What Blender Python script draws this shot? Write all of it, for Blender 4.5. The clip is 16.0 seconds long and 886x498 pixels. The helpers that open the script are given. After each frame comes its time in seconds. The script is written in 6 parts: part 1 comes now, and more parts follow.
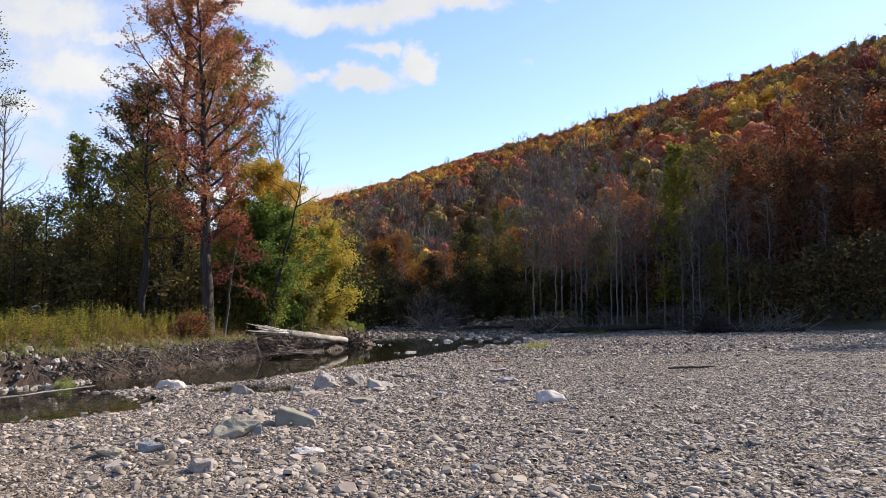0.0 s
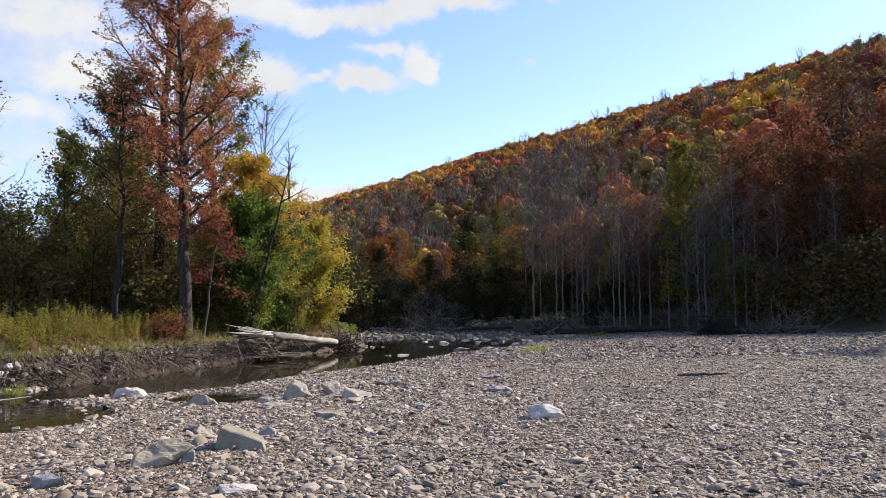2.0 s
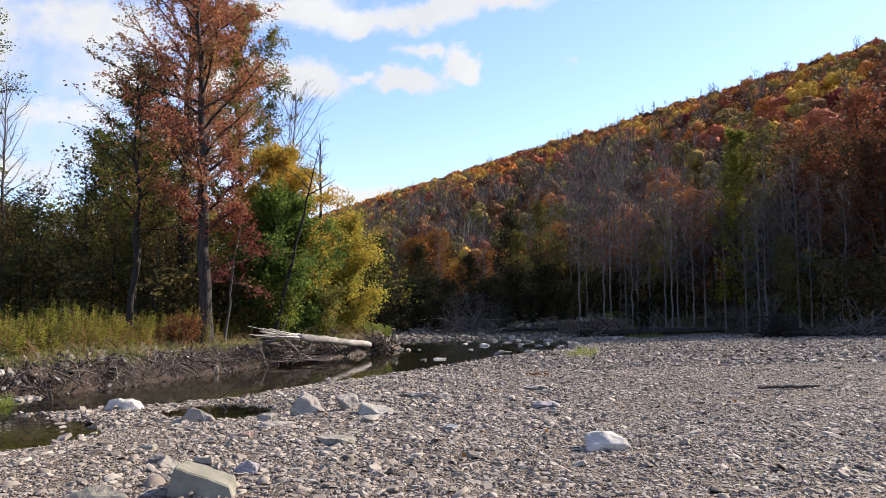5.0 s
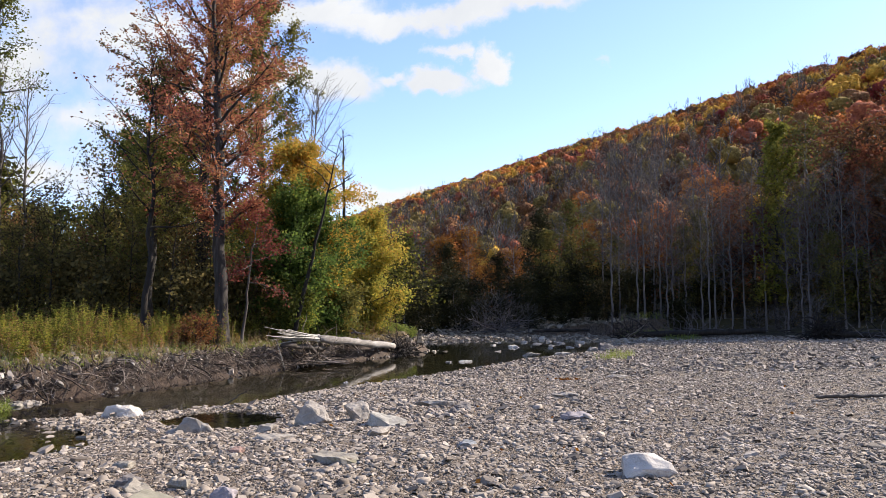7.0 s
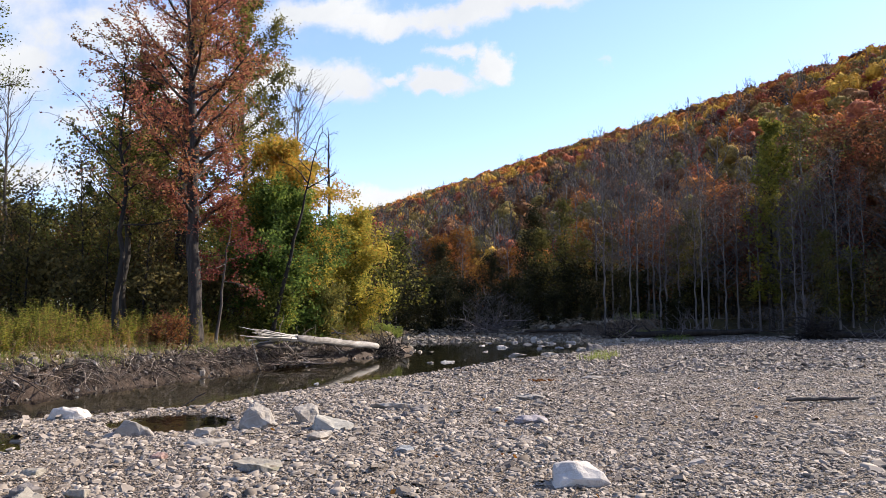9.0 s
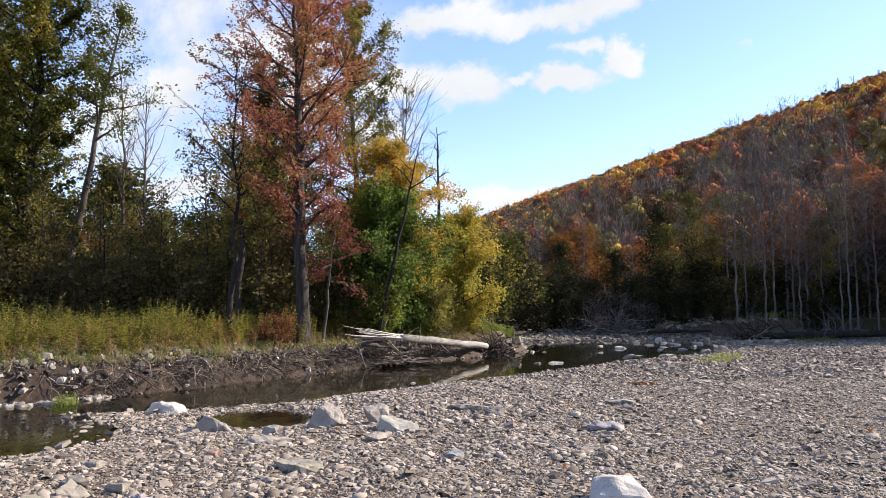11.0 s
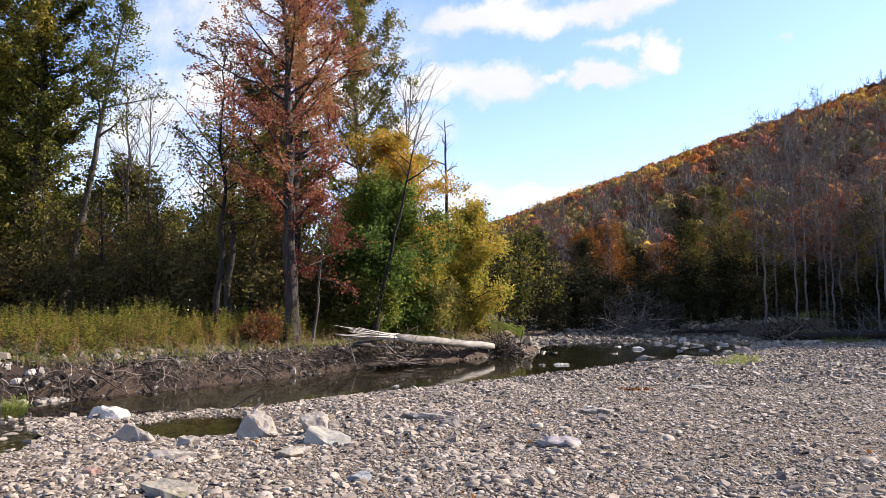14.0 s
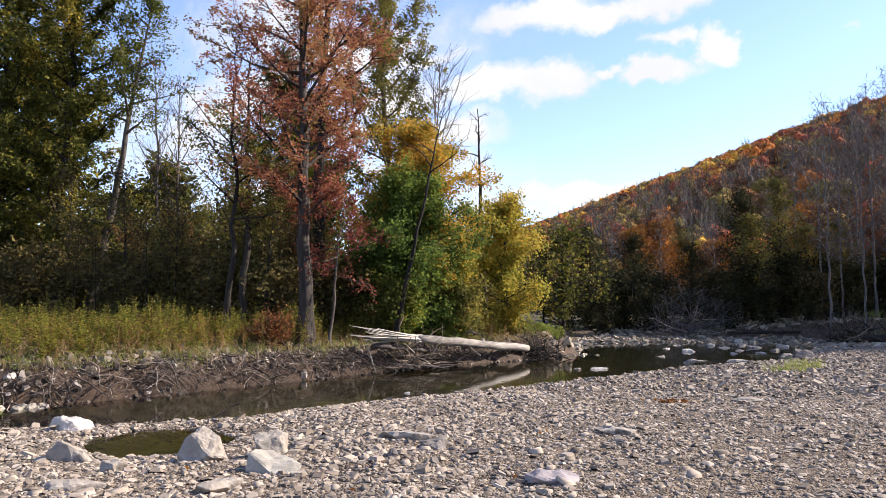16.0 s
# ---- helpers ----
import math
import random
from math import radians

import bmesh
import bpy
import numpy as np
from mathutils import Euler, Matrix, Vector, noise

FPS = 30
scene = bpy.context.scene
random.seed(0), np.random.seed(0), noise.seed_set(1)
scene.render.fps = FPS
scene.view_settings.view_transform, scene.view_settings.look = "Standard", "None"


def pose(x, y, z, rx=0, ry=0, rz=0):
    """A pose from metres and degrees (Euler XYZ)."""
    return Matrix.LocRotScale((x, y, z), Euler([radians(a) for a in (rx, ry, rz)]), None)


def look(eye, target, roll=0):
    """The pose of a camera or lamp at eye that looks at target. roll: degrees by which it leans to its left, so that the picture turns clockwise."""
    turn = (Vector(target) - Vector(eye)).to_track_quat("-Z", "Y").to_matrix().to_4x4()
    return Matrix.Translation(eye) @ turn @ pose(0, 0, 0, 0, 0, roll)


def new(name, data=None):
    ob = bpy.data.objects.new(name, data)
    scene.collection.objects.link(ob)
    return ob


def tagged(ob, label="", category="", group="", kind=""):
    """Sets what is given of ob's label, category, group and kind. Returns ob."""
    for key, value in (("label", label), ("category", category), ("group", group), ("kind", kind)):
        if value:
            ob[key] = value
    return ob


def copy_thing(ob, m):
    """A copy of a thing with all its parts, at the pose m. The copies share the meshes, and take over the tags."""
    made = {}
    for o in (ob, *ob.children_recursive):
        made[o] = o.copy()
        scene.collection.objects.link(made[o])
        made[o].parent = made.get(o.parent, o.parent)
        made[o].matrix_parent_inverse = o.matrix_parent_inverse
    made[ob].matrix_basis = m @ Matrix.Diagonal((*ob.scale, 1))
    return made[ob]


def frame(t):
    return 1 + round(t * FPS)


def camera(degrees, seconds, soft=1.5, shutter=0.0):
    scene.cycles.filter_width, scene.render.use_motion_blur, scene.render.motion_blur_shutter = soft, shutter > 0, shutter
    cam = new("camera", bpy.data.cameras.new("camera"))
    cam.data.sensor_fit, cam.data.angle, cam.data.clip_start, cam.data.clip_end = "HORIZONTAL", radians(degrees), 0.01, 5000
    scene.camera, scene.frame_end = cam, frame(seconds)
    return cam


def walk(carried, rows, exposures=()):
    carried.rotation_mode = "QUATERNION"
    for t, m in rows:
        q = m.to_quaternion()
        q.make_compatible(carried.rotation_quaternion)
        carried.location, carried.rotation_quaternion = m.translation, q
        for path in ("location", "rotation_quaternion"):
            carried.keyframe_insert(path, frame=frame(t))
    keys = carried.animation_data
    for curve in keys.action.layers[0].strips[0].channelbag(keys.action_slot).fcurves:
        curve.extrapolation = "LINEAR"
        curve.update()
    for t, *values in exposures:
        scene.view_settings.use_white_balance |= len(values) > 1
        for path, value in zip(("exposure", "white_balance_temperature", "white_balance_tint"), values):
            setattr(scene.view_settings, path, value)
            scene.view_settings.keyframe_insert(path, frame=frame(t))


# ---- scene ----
cam = camera(64.1, 16.0, soft=0.6)
METRES, EYE, TILT, LEAN, TURN = 11.029, 1.5, -0.6, -1.6, 0.0
ROWS = [
    (0.0, 0.0, 0.0, 0.0, 0.16, 5.58, 1.63),
    (0.5, 0.0104, 0.039, 0.0003, 0.2, 5.59, 1.61),
    (1.0, 0.019, 0.0768, 0.0013, 0.23, 5.59, 1.59),
    (1.5, 0.0262, 0.1133, 0.0016, 0.26, 5.6, 1.58),
    (2.0, 0.0313, 0.15, 0.0023, 0.29, 5.61, 1.56),
    (2.5, 0.0351, 0.1858, 0.003, 0.33, 5.62, 1.55),
    (3.0, 0.0387, 0.2211, 0.0034, 0.36, 5.62, 1.54),
    (5.5, 0.0463, 0.3911, 0.0048, 5.24, 5.79, 1.56),
    (6.0, 0.0495, 0.4219, 0.0048, 6.29, 5.83, 1.52),
    (6.5, 0.0503, 0.4501, 0.0055, 6.19, 5.83, 1.53),
    (7.0, 0.0547, 0.4693, 0.0052, 6.24, 5.84, 1.53),
    (7.5, 0.0662, 0.4847, 0.0046, 6.27, 5.85, 1.51),
    (8.0, 0.0842, 0.4992, 0.0038, 6.3, 5.86, 1.5),
    (10.5, 0.1781, 0.5567, -0.0006, 7.68, 5.9, 1.48),
    (11.0, 0.1987, 0.5762, -0.0013, 16.91, 6.12, 1.4),
    (11.5, 0.2203, 0.5949, -0.0024, 18.51, 6.15, 1.38),
    (12.0, 0.2381, 0.6127, -0.0033, 19.58, 6.19, 1.35),
    (12.5, 0.2507, 0.6305, -0.0037, 19.59, 6.18, 1.33),
    (13.0, 0.2598, 0.6519, -0.0036, 19.6, 6.17, 1.31),
    (13.5, 0.2668, 0.6801, -0.0035, 19.63, 6.14, 1.3),
    (14.0, 0.2752, 0.7192, -0.0035, 19.66, 6.11, 1.27),
    (14.5, 0.2801, 0.7631, -0.0037, 21.27, 6.14, 1.26),
    (15.0, 0.2873, 0.8086, -0.0035, 24.07, 6.17, 1.2),
    (15.5, 0.2917, 0.8523, -0.0023, 24.09, 6.16, 1.16),
    (16.0, 0.2975, 0.8944, -0.0013, 23.95, 6.14, 1.16),
]
walk(cam, [(t, pose(0, 0, EYE, TILT, LEAN, TURN) @ pose(METRES * x, METRES * y, METRES * z, 90 + pitch, roll, yaw)) for t, x, y, z, yaw, pitch, roll in ROWS],
     exposures=[(0.0, 0.62, 6570, 10), (3.0, 0.65, 6550, 10), (7.0, 0.74, 6500, 10), (12.0, 0.81, 6500, 10.5), (16.0, 0.89, 6640, 11.5)])

# ---- world, sun, exposure ----
SUN_AZ, SUN_EL = 56.0, 36.0          # degrees clockwise from +y, and above the horizon
world = bpy.data.worlds.new("sky")
scene.world = world
world.use_nodes = True
wt = world.node_tree
wt.nodes.clear()


def wn(kind, **props):
    n = wt.nodes.new(kind)
    for k, v in props.items():
        if k == "op":
            n.operation = v
        elif k == "clamp":
            n.use_clamp = v
    return n


def wl(a, b):
    wt.links.new(a, b)


def wmath(op, a, b=None, clamp=False):
    n = wn("ShaderNodeMath", op=op, clamp=clamp)
    for i, v in enumerate((a, b)):
        if v is None:
            continue
        if isinstance(v, (int, float)):
            n.inputs[i].default_value = v
        else:
            wl(v, n.inputs[i])
    return n.outputs[0]


sky = wn("ShaderNodeTexSky")
sky.sky_type = "NISHITA"
sky.sun_disc = False
sky.sun_elevation, sky.sun_rotation = radians(SUN_EL), radians(SUN_AZ)
sky.air_density, sky.dust_density, sky.ozone_density = 1.0, 0.15, 1.4
co = wn("ShaderNodeTexCoord")
sep = wn("ShaderNodeSeparateXYZ")
wl(co.outputs["Generated"], sep.inputs[0])
den = wmath("MAXIMUM", wmath("ABSOLUTE", sep.outputs[1]), 0.06)
comb = wn("ShaderNodeCombineXYZ")
wl(wmath("DIVIDE", sep.outputs[0], den), comb.inputs[0])
wl(wmath("DIVIDE", sep.outputs[2], den), comb.inputs[1])
warp = wn("ShaderNodeTexNoise")
warp.inputs["Scale"].default_value, warp.inputs["Detail"].default_value, warp.inputs["Roughness"].default_value = 9.0, 6.0, 0.62
wl(comb.outputs[0], warp.inputs["Vector"])
wsub = wn("ShaderNodeVectorMath", op="SUBTRACT")
wl(warp.outputs["Color"], wsub.inputs[0])
wsub.inputs[1].default_value = (0.5, 0.5, 0.5)
wsc = wn("ShaderNodeVectorMath", op="MULTIPLY")
wl(wsub.outputs[0], wsc.inputs[0])
wsc.inputs[1].default_value = (0.17, 0.10, 0.0)
uv = wn("ShaderNodeVectorMath", op="ADD")
wl(comb.outputs[0], uv.inputs[0])
wl(wsc.outputs[0], uv.inputs[1])
# clouds: centre across, centre up, half width, half height, thickness
CLOUDS = [
    (-0.62, 0.44, 0.22, 0.05, 0.7), (-0.53, 0.35, 0.12, 0.05, 0.8), (-0.64, 0.30, 0.17, 0.035, 0.6),
    (-0.52, 0.23, 0.22, 0.04, 0.55), (-0.74, 0.20, 0.20, 0.04, 0.65), (-0.85, 0.38, 0.18, 0.07, 0.75),
    (-0.34, 0.345, 0.12, 0.032, 1.0), (-0.255, 0.350, 0.06, 0.030, 1.0), (-0.18, 0.352, 0.035, 0.011, 0.75), (-0.11, 0.340, 0.05, 0.021, 1.0),
    (-0.10, 0.385, 0.032, 0.012, 0.85), (-0.045, 0.365, 0.034, 0.024, 1.0), (-0.30, 0.45, 0.12, 0.03, 0.9), (-0.20, 0.43, 0.10, 0.026, 1.0),
    (-0.10, 0.435, 0.13, 0.024, 1.0), (0.0, 0.445, 0.09, 0.02, 1.0), (-0.16, 0.155, 0.14, 0.02, 0.85), (-0.34, 0.165, 0.12, 0.022, 0.75),
    (-0.62, 0.40, 0.34, 0.15, 0.44), (-0.74, 0.53, 0.34, 0.14, 0.5), (-0.62, 0.24, 0.30, 0.11, 0.38), (-0.95, 0.30, 0.35, 0.2, 0.46), (-0.42, 0.20, 0.2, 0.06, 0.38), (0.11, 0.47, 0.09, 0.010, 0.7), (-0.44, 0.28, 0.12, 0.03, 0.65), (-0.48, 0.41, 0.12, 0.02, 0.6), (0.13, 0.36, 0.02, 0.008, 0.4),
]
mask = None
for cu, cv, ca, cb, cw in CLOUDS:
    s = wn("ShaderNodeVectorMath", op="SUBTRACT")
    wl(uv.outputs[0], s.inputs[0])
    s.inputs[1].default_value = (cu, cv, 0)
    m = wn("ShaderNodeVectorMath", op="DIVIDE")
    wl(s.outputs[0], m.inputs[0])
    m.inputs[1].default_value = (ca, cb, 1)
    ln = wn("ShaderNodeVectorMath", op="LENGTH")
    wl(m.outputs[0], ln.inputs[0])
    one = wmath("MULTIPLY", wmath("SUBTRACT", 1.35, ln.outputs["Value"], clamp=True), cw)
    mask = one if mask is None else wmath("MAXIMUM", mask, one)
fine = wn("ShaderNodeTexNoise")
fine.inputs["Scale"].default_value, fine.inputs["Detail"].default_value, fine.inputs["Roughness"].default_value = 11.0, 9.0, 0.62
wl(comb.outputs[0], fine.inputs["Vector"])
mask = wmath("MULTIPLY", mask, wmath("ADD", wmath("MULTIPLY", fine.outputs["Fac"], 2.3), -0.15), clamp=True)
ease = wn("ShaderNodeMapRange")
ease.interpolation_type = "SMOOTHSTEP"
ease.inputs["From Min"].default_value, ease.inputs["From Max"].default_value = 0.10, 0.78
wl(mask, ease.inputs["Value"])
skyc = wn("ShaderNodeMix")
skyc.data_type = "RGBA"
skyc.blend_type = "MULTIPLY"
skyc.inputs["Factor"].default_value = 1.0
wl(sky.outputs[0], skyc.inputs["A"])
skyc.inputs["B"].default_value = (0.148, 0.1455, 0.172, 1)
mixc = wn("ShaderNodeMix")
mixc.data_type = "RGBA"
wl(ease.outputs["Result"], mixc.inputs["Factor"])
wl(skyc.outputs["Result"], mixc.inputs["A"])
puff = wn("ShaderNodeTexNoise")
puff.inputs["Scale"].default_value, puff.inputs["Detail"].default_value = 5.0, 6.0
wl(uv.outputs[0], puff.inputs["Vector"])
cloudc = wn("ShaderNodeMix")
cloudc.data_type = "RGBA"
wl(wmath("SUBTRACT", wmath("MULTIPLY", puff.outputs["Fac"], 2.6), 0.8, clamp=True), cloudc.inputs["Factor"])
cloudc.inputs["A"].default_value, cloudc.inputs["B"].default_value = (0.47, 0.49, 0.525, 1), (0.60, 0.605, 0.61, 1)
wl(cloudc.outputs["Result"], mixc.inputs["B"])
bg = wn("ShaderNodeBackground")
wl(mixc.outputs["Result"], bg.inputs["Color"])
bg.inputs["Strength"].default_value = 1.0
wo = wn("ShaderNodeOutputWorld")
wl(bg.outputs[0], wo.inputs[0])

sun_data = bpy.data.lights.new("sun", "SUN")
sun_data.energy, sun_data.angle, sun_data.color = 6.4, radians(0.53), (1.0, 0.91, 0.79)
sun = new("sun", sun_data)
sa, se = radians(SUN_AZ), radians(SUN_EL)
sun.matrix_world = look((60 * math.sin(sa) * math.cos(se), 60 * math.cos(sa) * math.cos(se), 60 * math.sin(se)), (0, 0, 0))


# ---- materials ----
def material(name):
    m = bpy.data.materials.new(name)
    m.use_nodes = True
    m.node_tree.nodes.clear()
    out = m.node_tree.nodes.new("ShaderNodeOutputMaterial")
    return m, m.node_tree, out


def node(t, kind, **ins):
    n = t.nodes.new(kind)
    for k, v in ins.items():
        k = k.replace("_", " ")
        if hasattr(v, "links"):
            t.links.new(v, n.inputs[k])
        else:
            n.inputs[k].default_value = v
    return n


def ramp(t, fac, stops, mode="LINEAR"):
    n = t.nodes.new("ShaderNodeValToRGB")
    n.color_ramp.interpolation = mode
    e = n.color_ramp.elements
    while len(e) < len(stops):
        e.new(0.5)
    for el, (p, c) in zip(e, stops):
        el.position, el.color = p, (*c, 1)
    t.links.new(fac, n.inputs[0])
    return n.outputs[0]


def mixcol(t, fac, a, b, blend="MIX"):
    n = t.nodes.new("ShaderNodeMix")
    n.data_type, n.blend_type = "RGBA", blend
    for s, v in (("Factor", fac), ("A", a), ("B", b)):
        if hasattr(v, "links"):
            t.links.new(v, n.inputs[s])
        else:
            n.inputs[s].default_value = v if s == "Factor" else (*v, 1)
    return n.outputs["Result"]


def leaf_material(name, stops, patch=0.5, gloss=0.7, trans=0.45, single=0.55, spec=0.1):
    """Leaves: a colour for each leaf out of stops, drifting over the crown, some light shining through."""
    m, t, out = material(name)
    geo = t.nodes.new("ShaderNodeNewGeometry")
    tc = t.nodes.new("ShaderNodeTexCoord")
    nz = node(t, "ShaderNodeTexNoise", Vector=tc.outputs["Object"], Scale=patch, Detail=2.0)
    a = t.nodes.new("ShaderNodeMath")
    a.operation = "MULTIPLY_ADD"
    t.links.new(geo.outputs["Random Per Island"], a.inputs[0])
    a.inputs[1].default_value = single
    b = t.nodes.new("ShaderNodeMath")
    b.operation = "MULTIPLY_ADD"
    t.links.new(nz.outputs["Fac"], b.inputs[0])
    b.inputs[1].default_value, b.inputs[2].default_value = 1.5, -0.25 - single / 2
    t.links.new(b.outputs[0], a.inputs[2])
    col = ramp(t, a.outputs[0], stops)
    p = node(t, "ShaderNodeBsdfPrincipled", Base_Color=col, Roughness=gloss)
    p.inputs["Specular IOR Level"].default_value = spec
    tr = node(t, "ShaderNodeBsdfTranslucent", Color=col)
    mx = t.nodes.new("ShaderNodeMixShader")
    mx.inputs[0].default_value = trans
    t.links.new(p.outputs[0], mx.inputs[1])
    t.links.new(tr.outputs[0], mx.inputs[2])
    t.links.new(mx.outputs[0], out.inputs[0])
    return m


def crown_material(name, stops):
    """Far crowns: a hue for each crown, darker in the hollows of its leaf-clump relief, paler on the swells."""
    m, t, out = material(name)
    geo = t.nodes.new("ShaderNodeNewGeometry")
    tc = t.nodes.new("ShaderNodeTexCoord")
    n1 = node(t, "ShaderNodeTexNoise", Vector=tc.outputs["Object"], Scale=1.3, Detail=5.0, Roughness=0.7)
    n2 = node(t, "ShaderNodeTexNoise", Vector=tc.outputs["Object"], Scale=0.02, Detail=2.0)
    a = t.nodes.new("ShaderNodeMath")
    a.operation = "MULTIPLY_ADD"
    t.links.new(geo.outputs["Random Per Island"], a.inputs[0])
    a.inputs[1].default_value = 0.5
    b = t.nodes.new("ShaderNodeMath")
    b.operation = "MULTIPLY_ADD"
    t.links.new(n2.outputs["Fac"], b.inputs[0])
    b.inputs[1].default_value, b.inputs[2].default_value = 0.8, -0.15
    t.links.new(b.outputs[0], a.inputs[2])
    col = ramp(t, a.outputs[0], stops)
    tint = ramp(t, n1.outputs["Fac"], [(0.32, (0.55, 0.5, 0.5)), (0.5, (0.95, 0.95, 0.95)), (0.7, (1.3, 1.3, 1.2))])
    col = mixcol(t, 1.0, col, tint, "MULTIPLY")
    p = node(t, "ShaderNodeBsdfPrincipled", Base_Color=col, Roughness=0.85)
    p.inputs["Specular IOR Level"].default_value = 0.05
    bp = node(t, "ShaderNodeBump", Height=n1.outputs["Fac"], Strength=1.0, Distance=1.2)
    t.links.new(bp.outputs[0], p.inputs["Normal"])
    t.links.new(p.outputs[0], out.inputs[0])
    return m


def rough_material(name, stops, scale=6.0, bump=0.4, rough=0.85, stretch=(1, 1, 1), island=0.0, dist=0.02, spots=None, objrand=0.0):
    """A rough natural surface: colour from noise at two scales, fine relief, spots of another colour."""
    m, t, out = material(name)
    tc = t.nodes.new("ShaderNodeTexCoord")
    mp = node(t, "ShaderNodeMapping", Vector=tc.outputs["Object"], Scale=stretch)
    n1 = node(t, "ShaderNodeTexNoise", Vector=mp.outputs[0], Scale=scale, Detail=8.0, Roughness=0.65)
    n2 = node(t, "ShaderNodeTexNoise", Vector=mp.outputs[0], Scale=scale * 0.17, Detail=3.0)
    ad = t.nodes.new("ShaderNodeMath")
    ad.operation = "MULTIPLY_ADD"
    t.links.new(n1.outputs["Fac"], ad.inputs[0])
    ad.inputs[1].default_value = 0.75
    sb = t.nodes.new("ShaderNodeMath")
    sb.operation = "MULTIPLY_ADD"
    t.links.new(n2.outputs["Fac"], sb.inputs[0])
    sb.inputs[1].default_value, sb.inputs[2].default_value = 0.75, -0.25
    t.links.new(sb.outputs[0], ad.inputs[2])
    fac = ad.outputs[0]
    for amount, sock in ((island, "geo"), (objrand, "obj")):
        if amount:
            src = t.nodes.new("ShaderNodeNewGeometry").outputs["Random Per Island"] if sock == "geo" else t.nodes.new("ShaderNodeObjectInfo").outputs["Random"]
            c = t.nodes.new("ShaderNodeMath")
            c.operation = "MULTIPLY_ADD"
            t.links.new(src, c.inputs[0])
            c.inputs[1].default_value = amount
            d = t.nodes.new("ShaderNodeMath")
            d.operation = "MULTIPLY_ADD"
            t.links.new(fac, d.inputs[0])
            d.inputs[1].default_value = 1 - amount * 0.7
            d.inputs[2].default_value = -amount * 0.15
            t.links.new(d.outputs[0], c.inputs[2])
            fac = c.outputs[0]
    col = ramp(t, fac, stops)
    if spots:
        n3 = node(t, "ShaderNodeTexNoise", Vector=tc.outputs["Object"], Scale=spots[1], Detail=4.0)
        k = ramp(t, n3.outputs["Fac"], [(spots[2], (0, 0, 0)), (min(1, spots[2] + 0.1), (1, 1, 1))])
        col = mixcol(t, k, col, spots[0])
    p = node(t, "ShaderNodeBsdfPrincipled", Base_Color=col, Roughness=rough)
    p.inputs["Specular IOR Level"].default_value = 0.3
    bp = node(t, "ShaderNodeBump", Height=n1.outputs["Fac"], Strength=bump, Distance=dist)
    t.links.new(bp.outputs[0], p.inputs["Normal"])
    t.links.new(p.outputs[0], out.inputs[0])
    return m


STONE_STOPS = [(0.0, (0.053, 0.041, 0.031)), (0.2, (0.132, 0.103, 0.079)), (0.5, (0.229, 0.185, 0.145)), (0.78, (0.326, 0.267, 0.212)), (0.92, (0.410, 0.343, 0.278)), (1.0, (0.526, 0.451, 0.369))]
M_STONE = rough_material("river_stone", STONE_STOPS, scale=9, bump=0.3, rough=0.85, island=0.7, dist=0.01)
M_STONE_ONE = rough_material("river_stone_single", STONE_STOPS, scale=14, bump=0.35, rough=0.8, objrand=0.85, dist=0.01)
M_GREY_ROCK = rough_material("grey_sandstone", [(0.2, (0.17, 0.143, 0.116)), (0.5, (0.28, 0.242, 0.202)), (0.8, (0.41, 0.364, 0.31))], scale=5, bump=0.8, dist=0.03, spots=((0.13, 0.11, 0.095), 4.0, 0.56))
M_GREEN_ROCK = rough_material("greenish_sandstone", [(0.2, (0.19, 0.17, 0.14)), (0.5, (0.31, 0.282, 0.238)), (0.8, (0.44, 0.405, 0.35))], scale=4, bump=0.8, dist=0.03, spots=((0.15, 0.135, 0.12), 4.5, 0.58))
M_TAN_ROCK = rough_material("mossy_tan_sandstone", [(0.2, (0.15, 0.129, 0.10)), (0.5, (0.245, 0.213, 0.17)), (0.8, (0.33, 0.292, 0.24))], scale=6, bump=0.8, dist=0.03, spots=((0.15, 0.132, 0.088), 5.0, 0.56))
M_WHITE_ROCK = rough_material("pale_quartzite", [(0.2, (0.27, 0.23, 0.195)), (0.45, (0.43, 0.38, 0.33)), (0.8, (0.56, 0.505, 0.445))], scale=5, bump=0.9, dist=0.03, spots=((0.30, 0.262, 0.235), 5.0, 0.6))
M_MOSSY = rough_material("mossy_boulder_sandstone", [(0.2, (0.175, 0.148, 0.105)), (0.5, (0.275, 0.238, 0.172)), (0.8, (0.38, 0.335, 0.25))], scale=6, bump=0.8, dist=0.03, spots=((0.16, 0.142, 0.085), 4.0, 0.57))
M_SLATE = rough_material("grey_green_slab", [(0.2, (0.119, 0.107, 0.078)), (0.5, (0.198, 0.180, 0.133)), (0.8, (0.277, 0.254, 0.189))], scale=5, bump=0.5, dist=0.02)
M_DARK_ROCK = rough_material("dark_shale", [(0.2, (0.07, 0.06, 0.055)), (0.5, (0.14, 0.12, 0.11)), (0.8, (0.22, 0.20, 0.185))], scale=6, bump=0.4)
M_PURPLE_ROCK = rough_material("purplish_shale", [(0.2, (0.17, 0.145, 0.15)), (0.5, (0.26, 0.225, 0.225)), (0.8, (0.35, 0.31, 0.30))], scale=6, bump=0.4)
M_BLUE_ROCK = rough_material("bluish_slate", [(0.2, (0.11, 0.112, 0.114)), (0.5, (0.20, 0.203, 0.205)), (0.8, (0.33, 0.33, 0.325))], scale=6, bump=0.4)
M_RED_ROCK = rough_material("reddish_stone", [(0.2, (0.18, 0.115, 0.095)), (0.5, (0.28, 0.175, 0.14)), (0.8, (0.38, 0.26, 0.21))], scale=6, bump=0.4)
